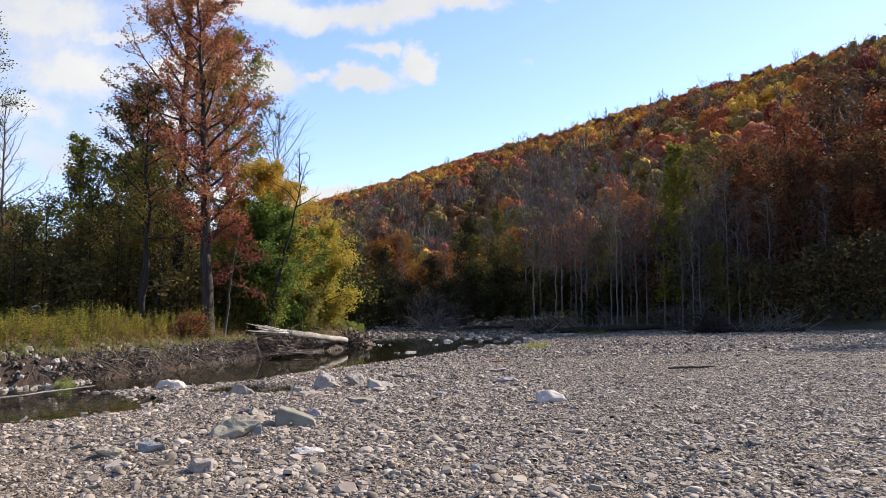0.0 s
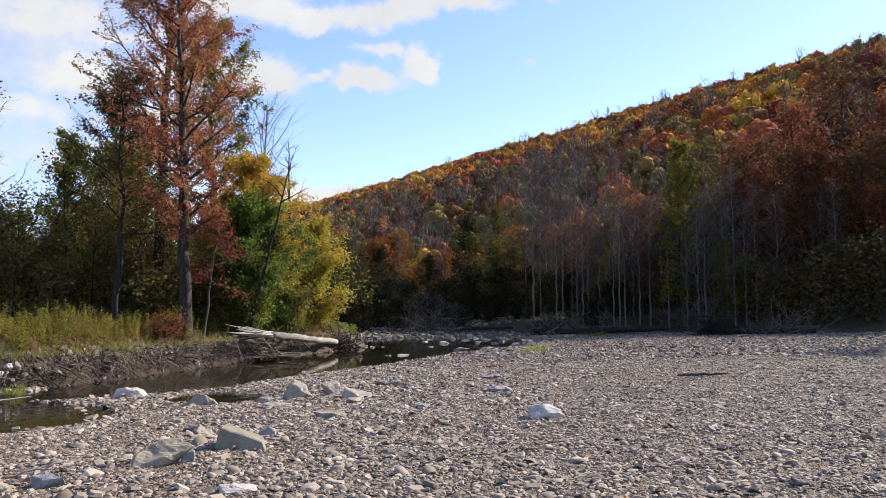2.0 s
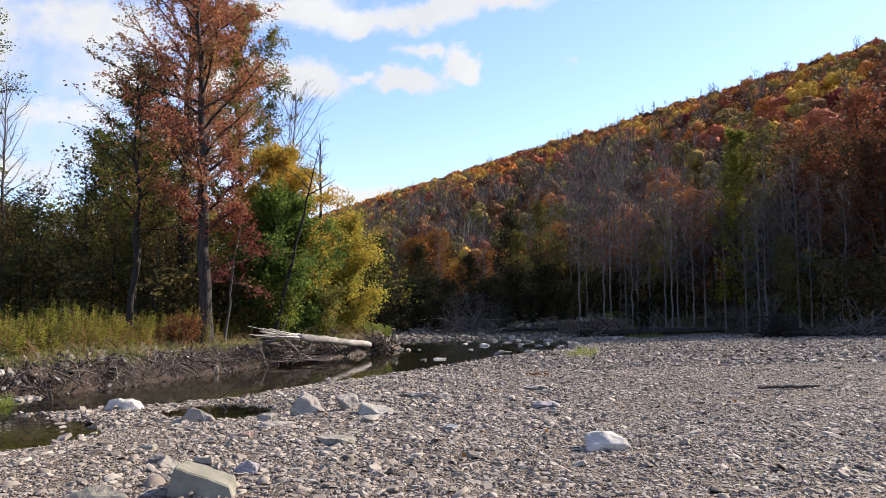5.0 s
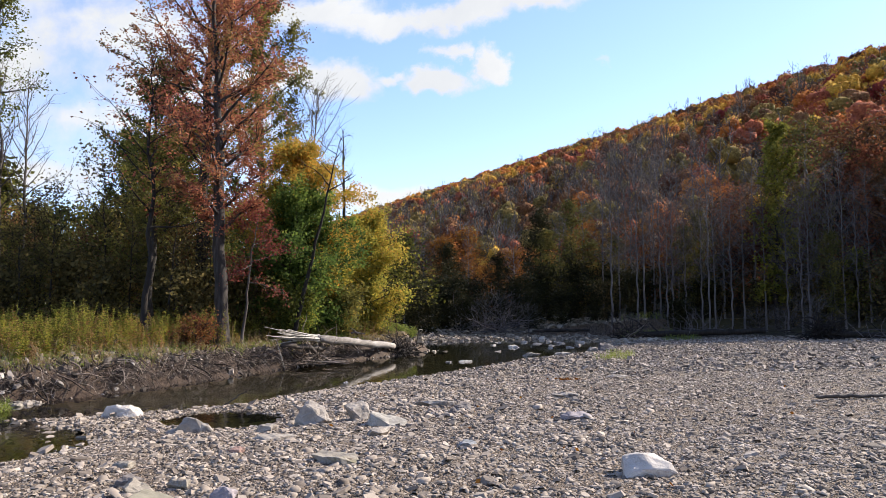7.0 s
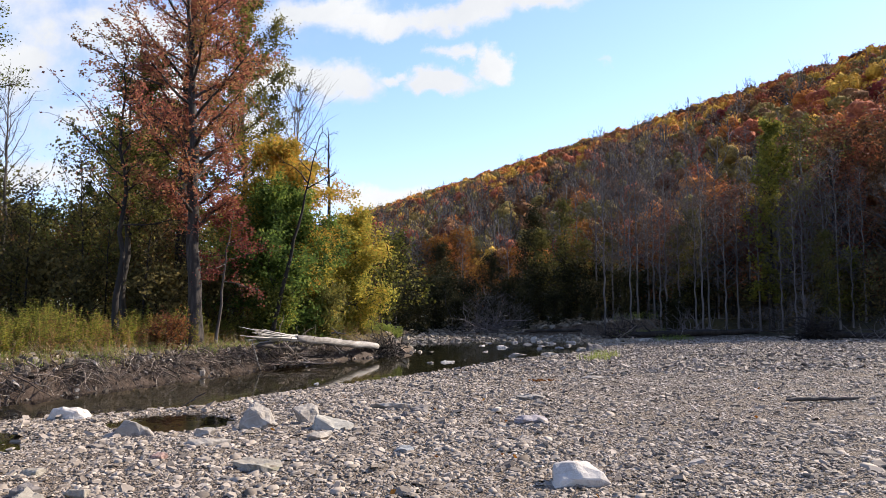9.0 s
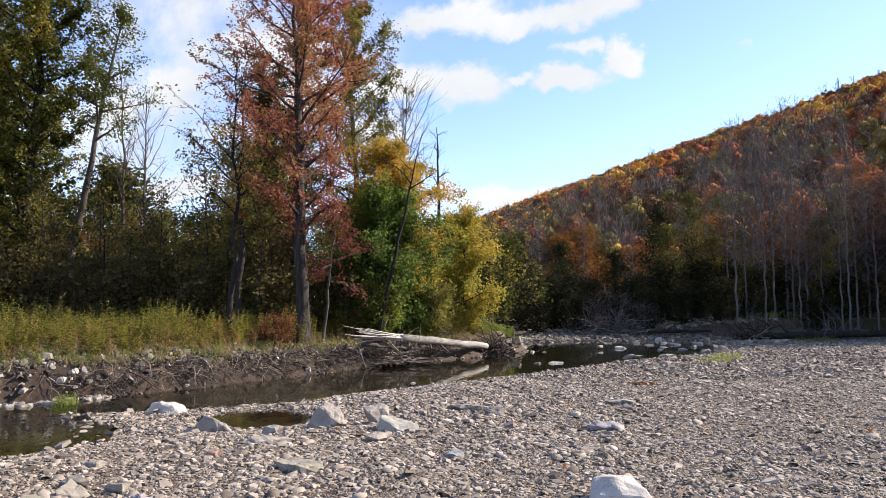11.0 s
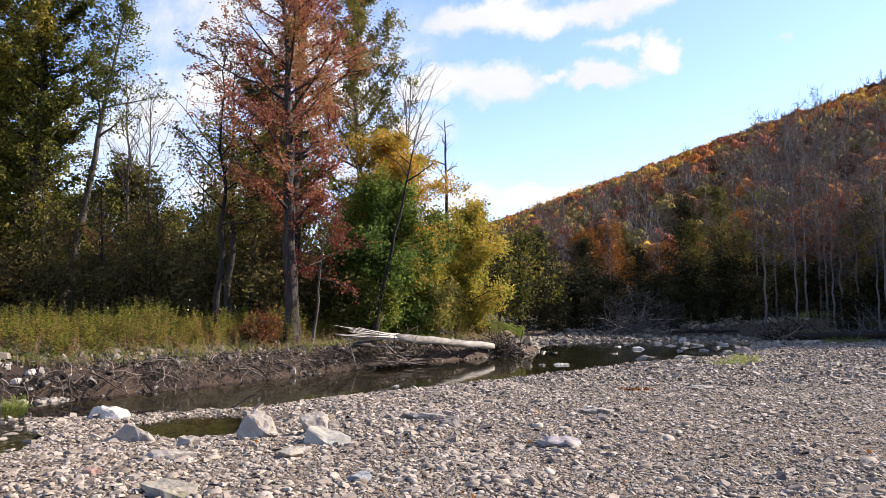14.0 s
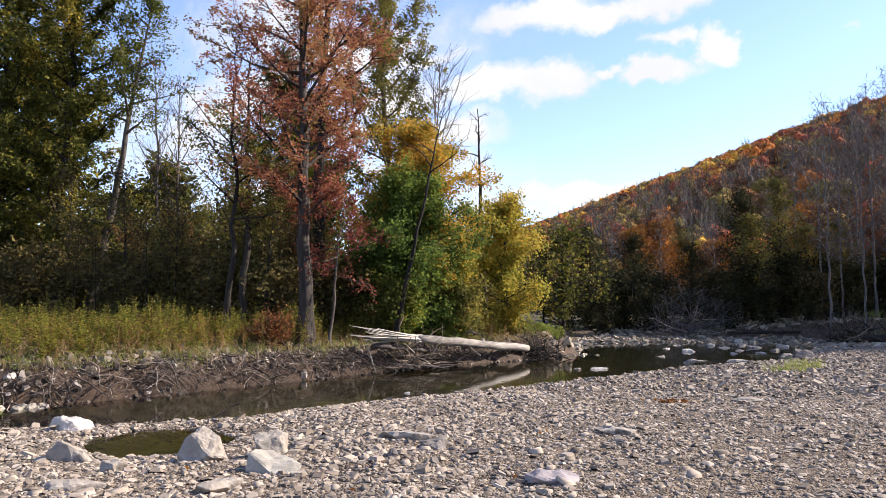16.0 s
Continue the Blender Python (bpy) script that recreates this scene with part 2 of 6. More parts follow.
M_SOIL = rough_material("bank_soil", [(0.2, (0.018, 0.011, 0.007)), (0.5, (0.043, 0.026, 0.017)), (0.8, (0.096, 0.064, 0.040))], scale=5, bump=0.9, dist=0.06)
M_LITTER = rough_material("forest_floor", [(0.2, (0.025, 0.02, 0.011)), (0.45, (0.05, 0.04, 0.02)), (0.6, (0.07, 0.06, 0.024)), (0.8, (0.11, 0.07, 0.03))], scale=3, bump=0.8, dist=0.08)
M_ROOT = rough_material("bare_roots", [(0.15, (0.015, 0.011, 0.008)), (0.5, (0.053, 0.038, 0.031)), (0.78, (0.158, 0.122, 0.099)), (0.95, (0.357, 0.294, 0.246))], scale=4, bump=0.5, island=0.9)
M_BARK = rough_material("grey_brown_bark", [(0.2, (0.03, 0.023, 0.018)), (0.5, (0.075, 0.06, 0.05)), (0.8, (0.15, 0.13, 0.11))], scale=7, bump=0.9, stretch=(1, 1, 0.22), dist=0.04)
M_BARK_MAPLE = rough_material("maple_bark", [(0.2, (0.011, 0.009, 0.008)), (0.45, (0.030, 0.023, 0.019)), (0.65, (0.072, 0.059, 0.050)), (0.9, (0.19, 0.165, 0.145))], scale=11, bump=1.0, stretch=(1, 1, 0.14), dist=0.06)
M_BARK_GREY = rough_material("shaded_grey_bark", [(0.2, (0.068, 0.058, 0.054)), (0.5, (0.128, 0.113, 0.105)), (0.8, (0.216, 0.196, 0.182))], scale=6, bump=0.6, stretch=(1, 1, 0.25), dist=0.03)
# Dark bark, lowered further so that grove trunks look shaded.
M_BARK_DARK = rough_material("dark_bark", [(0.2, (0.008, 0.006, 0.005)), (0.5, (0.022, 0.017, 0.013)), (0.8, (0.056, 0.044, 0.035))], scale=11, bump=1.0, stretch=(1, 1, 0.16), dist=0.05)
M_DRIFTWOOD = rough_material("bleached_driftwood", [(0.2, (0.045, 0.037, 0.031)), (0.42, (0.15, 0.131, 0.115)), (0.6, (0.29, 0.258, 0.23)), (0.8, (0.42, 0.382, 0.345))], scale=9, bump=0.9, stretch=(1, 0.12, 1), dist=0.03)
M_SPLINTER = rough_material("torn_white_wood", [(0.2, (0.160, 0.140, 0.120)), (0.5, (0.336, 0.308, 0.272)), (0.8, (0.480, 0.448, 0.408))], scale=9, bump=0.7, stretch=(1, 0.12, 1), dist=0.02)
M_BARK_HILL = rough_material("hill_grey_bark", [(0.2, (0.043, 0.036, 0.032)), (0.5, (0.081, 0.068, 0.062)), (0.8, (0.130, 0.115, 0.105))], scale=2, bump=0.2, island=0.6)
M_TWIG = rough_material("bare_twigs", [(0.2, (0.065, 0.055, 0.052)), (0.5, (0.124, 0.107, 0.101)), (0.8, (0.182, 0.163, 0.156))], scale=4, bump=0.2, island=0.5)


def gravel_material():
    """Small pebbles between the larger stones."""
    m, t, out = material("fine_gravel")
    tc = t.nodes.new("ShaderNodeTexCoord")
    v1 = node(t, "ShaderNodeTexVoronoi", Vector=tc.outputs["Object"], Scale=17.0)
    v2 = node(t, "ShaderNodeTexVoronoi", Vector=tc.outputs["Object"], Scale=41.0)
    n1 = node(t, "ShaderNodeTexNoise", Vector=tc.outputs["Object"], Scale=0.35, Detail=4.0)
    hs = t.nodes.new("ShaderNodeSeparateColor")
    t.links.new(v1.outputs["Color"], hs.inputs[0])
    col = ramp(t, hs.outputs[0], STONE_STOPS)
    hs2 = t.nodes.new("ShaderNodeSeparateColor")
    t.links.new(v2.outputs["Color"], hs2.inputs[0])
    col2 = ramp(t, hs2.outputs[0], STONE_STOPS)
    col = mixcol(t, 0.4, col, col2)
    # Multiplied darker: shade of the gaps between stones, put into the colour.
    col = mixcol(t, 1.0, col, (0.70, 0.65, 0.585), "MULTIPLY")
    tint = ramp(t, n1.outputs["Fac"], [(0.3, (0.82, 0.78, 0.76)), (0.6, (1.0, 0.98, 0.96)), (0.75, (0.92, 0.9, 0.82))])
    col = mixcol(t, 1.0, col, tint, "MULTIPLY")
    h = t.nodes.new("ShaderNodeMath")
    h.operation = "ADD"
    t.links.new(v1.outputs["Distance"], h.inputs[0])
    t.links.new(v2.outputs["Distance"], h.inputs[1])
    bp = node(t, "ShaderNodeBump", Height=h.outputs[0], Strength=1.0, Distance=0.05)
    bp.invert = True
    p = node(t, "ShaderNodeBsdfPrincipled", Base_Color=col, Roughness=0.85)
    p.inputs["Specular IOR Level"].default_value = 0.3
    t.links.new(bp.outputs[0], p.inputs["Normal"])
    t.links.new(p.outputs[0], out.inputs[0])
    return m


M_GRAVEL = gravel_material()
M_PALE = rough_material("pale_cobbles", [(0.0, (0.096, 0.078, 0.057)), (0.4, (0.213, 0.174, 0.128)), (0.8, (0.352, 0.293, 0.220)), (1.0, (0.512, 0.434, 0.331))], scale=5, bump=0.3, island=0.8)
M_RUBBLE = rough_material("earthy_rubble", [(0.0, (0.030, 0.022, 0.017)), (0.55, (0.090, 0.071, 0.055)), (0.82, (0.225, 0.188, 0.158)), (1.0, (0.510, 0.450, 0.390))], scale=9, bump=0.4, island=0.9)
M_BED = rough_material("silty_riverbed", [(0.2, (0.175, 0.135, 0.051)), (0.5, (0.352, 0.269, 0.108)), (0.8, (0.548, 0.442, 0.217))], scale=7, bump=0.6, dist=0.04)


def water_material():
    m, t, out = material("brown_clear_water")
    tc = t.nodes.new("ShaderNodeTexCoord")
    mp = node(t, "ShaderNodeMapping", Vector=tc.outputs["Object"], Scale=(1.0, 0.55, 1.0))
    n1 = node(t, "ShaderNodeTexNoise", Vector=mp.outputs[0], Scale=4.5, Detail=3.0)
    sx = node(t, "ShaderNodeSeparateXYZ", Vector=tc.outputs["Object"])
    mr = node(t, "ShaderNodeMapRange", Value=sx.outputs[1])
    mr.inputs["From Min"].default_value, mr.inputs["From Max"].default_value = 18.5, 24.0
    mr.inputs["To Min"].default_value, mr.inputs["To Max"].default_value = 0.12, 0.04
    bp = node(t, "ShaderNodeBump", Height=n1.outputs["Fac"], Strength=mr.outputs[0], Distance=0.05)
    fr = node(t, "ShaderNodeFresnel", IOR=1.33)
    t.links.new(bp.outputs[0], fr.inputs["Normal"])
    gl = node(t, "ShaderNodeBsdfGlossy", Color=(0.95, 0.95, 0.95, 1), Roughness=0.03)
    t.links.new(bp.outputs[0], gl.inputs["Normal"])
    tr = node(t, "ShaderNodeBsdfTransparent", Color=(0.84, 0.75, 0.56, 1))
    mx = t.nodes.new("ShaderNodeMixShader")
    t.links.new(fr.outputs[0], mx.inputs[0])
    t.links.new(tr.outputs[0], mx.inputs[1])
    t.links.new(gl.outputs[0], mx.inputs[2])
    t.links.new(mx.outputs[0], out.inputs[0])
    return m


M_WATER = water_material()
RED = [(0.0, (0.159, 0.047, 0.040)), (0.35, (0.265, 0.091, 0.059)), (0.6, (0.334, 0.145, 0.073)), (0.8, (0.318, 0.189, 0.073)), (1.0, (0.175, 0.182, 0.055))]
M_LEAF_RED = leaf_material("red_maple_leaves", RED, 0.35, trans=0.6)
M_LEAF_CRIMSON = leaf_material("crimson_leaves", [(0.1, (0.11, 0.026, 0.02)), (0.6, (0.20, 0.058, 0.042)), (1.0, (0.27, 0.11, 0.055))], 0.5)
M_LEAF_ORANGE = leaf_material("orange_leaves", [(0.0, (0.072, 0.026, 0.010)), (0.4, (0.159, 0.058, 0.014)), (0.75, (0.239, 0.101, 0.019)), (1.0, (0.246, 0.145, 0.025))], 0.4)
M_LEAF_YELLOW = leaf_material("yellow_green_leaves", [(0.0, (0.10, 0.115, 0.024)), (0.3, (0.23, 0.225, 0.04)), (0.55, (0.40, 0.33, 0.055)), (0.8, (0.50, 0.36, 0.06)), (1.0, (0.44, 0.22, 0.05))], 0.6, trans=0.52, single=0.7)
M_LEAF_SHADE = leaf_material("shaded_undergrowth", [(0.0, (0.034, 0.029, 0.014)), (0.45, (0.100, 0.082, 0.031)), (0.75, (0.175, 0.130, 0.046)), (1.0, (0.26, 0.155, 0.052))], 0.3, trans=0.3, spec=0.04)
# Edge shrubs: forest-foot shade worked into a dark leaf colour.
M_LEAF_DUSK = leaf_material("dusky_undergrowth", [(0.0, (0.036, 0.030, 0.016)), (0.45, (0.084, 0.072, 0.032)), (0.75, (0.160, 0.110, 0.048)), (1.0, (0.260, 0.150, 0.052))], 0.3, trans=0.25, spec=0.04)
M_LEAF_MID = leaf_material("green_maple_leaves", [(0.0, (0.034, 0.058, 0.017)), (0.5, (0.094, 0.142, 0.031)), (0.8, (0.20, 0.25, 0.046)), (0.93, (0.40, 0.34, 0.055)), (1.0, (0.58, 0.42, 0.065))], 0.4, trans=0.5)
# Russet leaves about half as bright, with the hill's shade in the colour.
M_LEAF_BROWN_SHADED = leaf_material("shaded_russet_leaves", [(0.0, (0.046, 0.026, 0.014)), (0.5, (0.107, 0.057, 0.026)), (1.0, (0.184, 0.092, 0.035))], 0.3, trans=0.3, spec=0.05)
# Darker copy of the olive leaves; the forest edge's shade is in its colour.
M_LEAF_OLIVE_SHADED = leaf_material("shaded_olive_leaves", [(0.0, (0.036, 0.036, 0.013)), (0.45, (0.091, 0.086, 0.026)), (0.75, (0.163, 0.137, 0.035)), (1.0, (0.260, 0.163, 0.046))], 0.4, trans=0.35, spec=0.06)
M_LEAF_LIME = leaf_material("yellow_green_poplar_leaves", [(0.0, (0.07, 0.078, 0.017)), (0.45, (0.17, 0.165, 0.03)), (0.8, (0.29, 0.25, 0.04)), (1.0, (0.36, 0.25, 0.045))], 0.4, trans=0.45)
M_LEAF_GOLD = leaf_material("gold_orange_leaves", [(0.0, (0.143, 0.138, 0.029)), (0.3, (0.297, 0.248, 0.044)), (0.65, (0.495, 0.308, 0.050)), (1.0, (0.550, 0.231, 0.044))], 0.5, trans=0.52, single=0.65)
M_LEAF_OLIVE = leaf_material("olive_leaves", [(0.0, (0.058, 0.059, 0.017)), (0.45, (0.145, 0.138, 0.037)), (0.75, (0.238, 0.198, 0.045)), (1.0, (0.352, 0.211, 0.053))], 0.4)
M_LEAF_GREEN = leaf_material("dark_green_leaves", [(0.0, (0.031, 0.040, 0.010)), (0.45, (0.081, 0.094, 0.020)), (0.8, (0.175, 0.175, 0.033)), (1.0, (0.325, 0.250, 0.037))], 0.4)
M_LEAF_BROWN = leaf_material("russet_leaves", [(0.0, (0.077, 0.043, 0.021)), (0.5, (0.200, 0.103, 0.041)), (1.0, (0.323, 0.161, 0.057))], 0.4)
M_LEAF_RUSSET = leaf_material("russet_bush_leaves", [(0.0, (0.101, 0.036, 0.020)), (0.45, (0.209, 0.079, 0.032)), (0.8, (0.259, 0.122, 0.040)), (1.0, (0.144, 0.122, 0.036))], 1.5, single=0.7)
M_LEAF_GREY = leaf_material("bare_grey_crown", [(0.0, (0.043, 0.036, 0.035)), (0.5, (0.081, 0.067, 0.066)), (1.0, (0.125, 0.104, 0.099))], 0.2, 0.8, 0.2)
M_LEAF_DEEP = leaf_material("deep_green_leaves", [(0.0, (0.026, 0.031, 0.008)), (0.45, (0.082, 0.086, 0.018)), (0.75, (0.189, 0.169, 0.030)), (1.0, (0.397, 0.274, 0.044))], 0.4, trans=0.35)
# Near-black leaves: the far bank's shade is put into the colour.
M_LEAF_NIGHT = leaf_material("shade_dark_leaves", [(0.0, (0.014, 0.016, 0.008)), (0.5, (0.034, 0.034, 0.015)), (0.85, (0.062, 0.052, 0.022)), (1.0, (0.105, 0.072, 0.028))], 0.4, trans=0.2, spec=0.04)
M_LEAF_RUST = leaf_material("rust_red_leaves", [(0.0, (0.101, 0.032, 0.020)), (0.5, (0.223, 0.074, 0.036)), (1.0, (0.351, 0.135, 0.049))], 0.3, trans=0.35)
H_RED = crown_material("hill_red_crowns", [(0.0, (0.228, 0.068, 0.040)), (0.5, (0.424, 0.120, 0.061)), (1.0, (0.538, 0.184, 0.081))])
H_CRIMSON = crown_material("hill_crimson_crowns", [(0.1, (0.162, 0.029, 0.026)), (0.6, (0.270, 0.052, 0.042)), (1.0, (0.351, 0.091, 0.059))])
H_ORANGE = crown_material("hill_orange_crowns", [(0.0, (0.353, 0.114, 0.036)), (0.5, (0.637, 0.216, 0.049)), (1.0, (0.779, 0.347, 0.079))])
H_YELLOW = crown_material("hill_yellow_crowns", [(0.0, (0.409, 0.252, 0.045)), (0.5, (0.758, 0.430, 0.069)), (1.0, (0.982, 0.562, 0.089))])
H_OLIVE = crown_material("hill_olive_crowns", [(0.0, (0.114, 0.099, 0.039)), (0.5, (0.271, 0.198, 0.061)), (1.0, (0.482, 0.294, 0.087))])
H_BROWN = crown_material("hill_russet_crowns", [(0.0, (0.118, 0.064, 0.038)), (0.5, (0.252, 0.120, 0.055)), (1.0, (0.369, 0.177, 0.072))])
# Maroon taken down in tone: the lower slope's shade is in this colour.
H_MAROON_SHADED = crown_material("hill_shaded_maroon_crowns", [(0.0, (0.055, 0.026, 0.018)), (0.5, (0.11, 0.046, 0.03)), (1.0, (0.18, 0.075, 0.04))])
H_GREY = leaf_material("hill_bare_crowns", [(0.0, (0.046, 0.033, 0.029)), (0.5, (0.078, 0.058, 0.049)), (1.0, (0.115, 0.086, 0.071))], 0.12, 0.8, 0.15, single=0.25, spec=0.03)
M_WEED = leaf_material("goldenrod_leaves", [(0.0, (0.194, 0.105, 0.038)), (0.14, (0.103, 0.078, 0.025)), (0.3, (0.091, 0.105, 0.022)), (0.55, (0.206, 0.215, 0.040)), (0.8, (0.353, 0.313, 0.053)), (0.92, (0.328, 0.208, 0.069)), (1.0, (0.267, 0.130, 0.050))], 1.1, single=0.8)
M_DRY = leaf_material("dry_grass", [(0.0, (0.133, 0.099, 0.044)), (0.5, (0.277, 0.211, 0.111)), (1.0, (0.399, 0.310, 0.177))], 0.6)
M_STALK = leaf_material("dead_stalks", [(0.0, (0.10, 0.055, 0.025)), (0.4, (0.22, 0.13, 0.06)), (0.75, (0.34, 0.22, 0.10)), (1.0, (0.30, 0.15, 0.07))], 0.7, single=0.8)
M_GRASS = leaf_material("green_grass", [(0.0, (0.087, 0.116, 0.029)), (0.5, (0.203, 0.246, 0.058)), (1.0, (0.362, 0.362, 0.102))], 0.6)


# ---- mesh helpers ----
def mesh_of(name, verts, faces, mat, smooth=False):
    """A mesh from numpy vertices and one array of faces with the same number of corners."""
    me = bpy.data.meshes.new(name)
    verts, faces = np.asarray(verts, dtype=np.float32), np.asarray(faces, dtype=np.int32)
    k = faces.shape[1]
    me.vertices.add(len(verts))
    me.vertices.foreach_set("co", verts.ravel())
    me.loops.add(faces.size)
    me.loops.foreach_set("vertex_index", faces.ravel())
    me.polygons.add(len(faces))
    me.polygons.foreach_set("loop_start", np.arange(len(faces), dtype=np.int32) * k)
    me.polygons.foreach_set("use_smooth", np.full(len(faces), smooth))
    me.update(calc_edges=True)
    if mat:
        me.materials.append(mat)
    return me


def part(name, me, parent, label=""):
    ob = new(name, me)
    ob.parent = parent
    return tagged(ob, label)


def thing(name, x, y, z, label, category, group="", turn=0.0, me=None):
    ob = new(name, me)
    ob.location, ob.rotation_euler = (x, y, z), (0, 0, turn)
    return tagged(ob, label, category, group)


def tubes(paths, sides=5):
    """Tapered tubes along paths [(points, radii)], as vertices and quads."""
    vs, fs, base = [], [], 0
    ang = np.arange(sides) * 2 * math.pi / sides
    ca, sn = np.cos(ang), np.sin(ang)
    for pts, rad in paths:
        p = np.asarray(pts, dtype=float)
        n = len(p)
        d = np.gradient(p, axis=0)
        d /= np.maximum(np.linalg.norm(d, axis=1, keepdims=True), 1e-9)
        ref = np.where(np.abs(d[:, 2:3]) > 0.9, [[1.0, 0, 0]], [[0, 0, 1.0]])
        a = np.cross(d, ref)
        a /= np.maximum(np.linalg.norm(a, axis=1, keepdims=True), 1e-9)
        b = np.cross(d, a)
        r = np.asarray(rad, dtype=float)[:, None, None]
        ring = p[:, None, :] + r * (ca[None, :, None] * a[:, None, :] + sn[None, :, None] * b[:, None, :])
        vs.append(ring.reshape(-1, 3))
        i = np.arange(n - 1)[:, None] * sides
        j = np.arange(sides)[None, :]
        k = (j + 1) % sides
        fs.append(np.stack([i + j, i + k, i + sides + k, i + sides + j], axis=2).reshape(-1, 4) + base)
        base += n * sides
    return np.concatenate(vs), np.concatenate(fs)


def join(*sets):
    vs, fs, base = [], [], 0
    for v, f in sets:
        vs.append(v)
        fs.append(f + base)
        base += len(v)
    return np.concatenate(vs), np.concatenate(fs)


def leaves(points, size, rg, flat=0.0, slim=0.62, facing=None):
    """A kite-shaped leaf at every point, turned at random, or with its face about the way given."""
    p = np.asarray(points, dtype=float)
    n = len(p)
    a = rg.normal(size=(n, 3))
    a[:, 2] *= 1 - flat
    if facing is not None:
        a -= facing * (a * facing).sum(axis=1, keepdims=True)
    a /= np.linalg.norm(a, axis=1, keepdims=True)
    b = np.cross(a, rg.normal(size=(n, 3)) if facing is None else facing)
    b /= np.maximum(np.linalg.norm(b, axis=1, keepdims=True), 1e-6)
    s = size * rg.uniform(0.6, 1.35, size=(n, 1))
    q = np.stack([p - a * s * 0.5, p + b * s * slim * 0.5 - a * s * 0.05, p + a * s * 0.5, p - b * s * slim * 0.5 - a * s * 0.05], axis=1)
    return q.reshape(-1, 3), np.arange(n * 4).reshape(n, 4)


# ---- the lie of the land ----
WATER = -0.47
BANK = np.array([(-60, -42), (-30, -8), (-19, 8), (-13.6, 15), (-11.3, 18.2), (-10.0, 20.1), (-9.2, 22.6), (-8.5, 25.8), (-7.6, 30), (-6.9, 32.6), (-5.6, 35.8), (-4.6, 38.6), (-4.3, 41.2)])
SHORE = np.array([(-4.3, 41.2), (-5.3, 44), (-5.8, 48), (-5.0, 52.5), (-2.6, 55.3), (0.8, 56.8), (4.0, 57.2), (6.3, 55.0)])
BAR = np.array([(6.3, 55.0), (5.8, 50), (5.2, 44.5), (4.3, 40.7), (3.0, 38.9), (1.8, 37.1), (0.4, 34.3), (-0.7, 31.2), (-1.55, 29.2), (-2.3, 27.4), (-2.9, 26.0), (-3.6, 24.7), (-4.4, 23.0),
                (-5.0, 21.6), (-5.3, 20.3), (-6.4, 18.9), (-7.8, 18.0), (-8.4, 17.5), (-7.4, 16.9), (-6.5, 16.3), (-5.8, 15.3), (-6.1, 14.3), (-6.7, 13.3), (-7.7, 12.4), (-11, 7.5), (-17, -3), (-30, -20), (-55, -48)])
POOL = np.array([(-6.0, 17.6), (-5.3, 16.95), (-4.4, 16.85), (-3.7, 17.5), (-4.0, 18.6), (-5.1, 19.15), (-5.9, 18.5)])
HILL_N = np.array([0.839, 0.545])      # across the valley, towards the forest edge
SLOPE_N = np.array([0.819, 0.574])     # straight up the hillside
SLOPE_U = np.array([-0.574, 0.819])    # along the hillside
FOOT, RIDGE, RIDGE_H = 54.0, 222.0, 71.0


def line_dist(x, y, line):
    best = np.full(x.shape, 1e9)
    for (ax, ay), (bx, by) in zip(line[:-1], line[1:]):
        ux, uy = bx - ax, by - ay
        k = np.clip(((x - ax) * ux + (y - ay) * uy) / (ux * ux + uy * uy), 0, 1)
        best = np.minimum(best, np.hypot(x - ax - k * ux, y - ay - k * uy))
    return best


def within(x, y, poly):
    hit = np.zeros(x.shape, dtype=bool)
    for (ax, ay), (bx, by) in zip(poly, np.roll(poly, -1, axis=0)):
        cross = (ay > y) != (by > y)
        with np.errstate(divide="ignore", invalid="ignore"):
            hit ^= cross & (x < (bx - ax) * (y - ay) / (by - ay + 1e-12) + ax)
    return hit


RIVER = np.concatenate([BANK, SHORE[1:], BAR[1:]])
POOL_RING = np.concatenate([POOL, POOL[:1]])


def wavy(x, y, s, k=0.0):
    return (np.sin(x * 1.7 * s + k) * np.cos(y * 1.3 * s + 1.3 + k) + 0.6 * np.sin(x * 3.1 * s + y * 2.3 * s + k) + 0.4 * np.sin(y * 5.3 * s - x * 4.1 * s + 2 * k)) / 2


def smooth(v):
    v = np.clip(v, 0, 1)
    return v * v * (3 - 2 * v)


def hill_height(s):
    v = np.clip((s - FOOT) / (RIDGE - FOOT), 0, 1.6)
    return RIDGE_H * (1 - (1 - np.minimum(v, 1)) ** 1.15) - 60 * np.clip(v - 1, 0, 1)


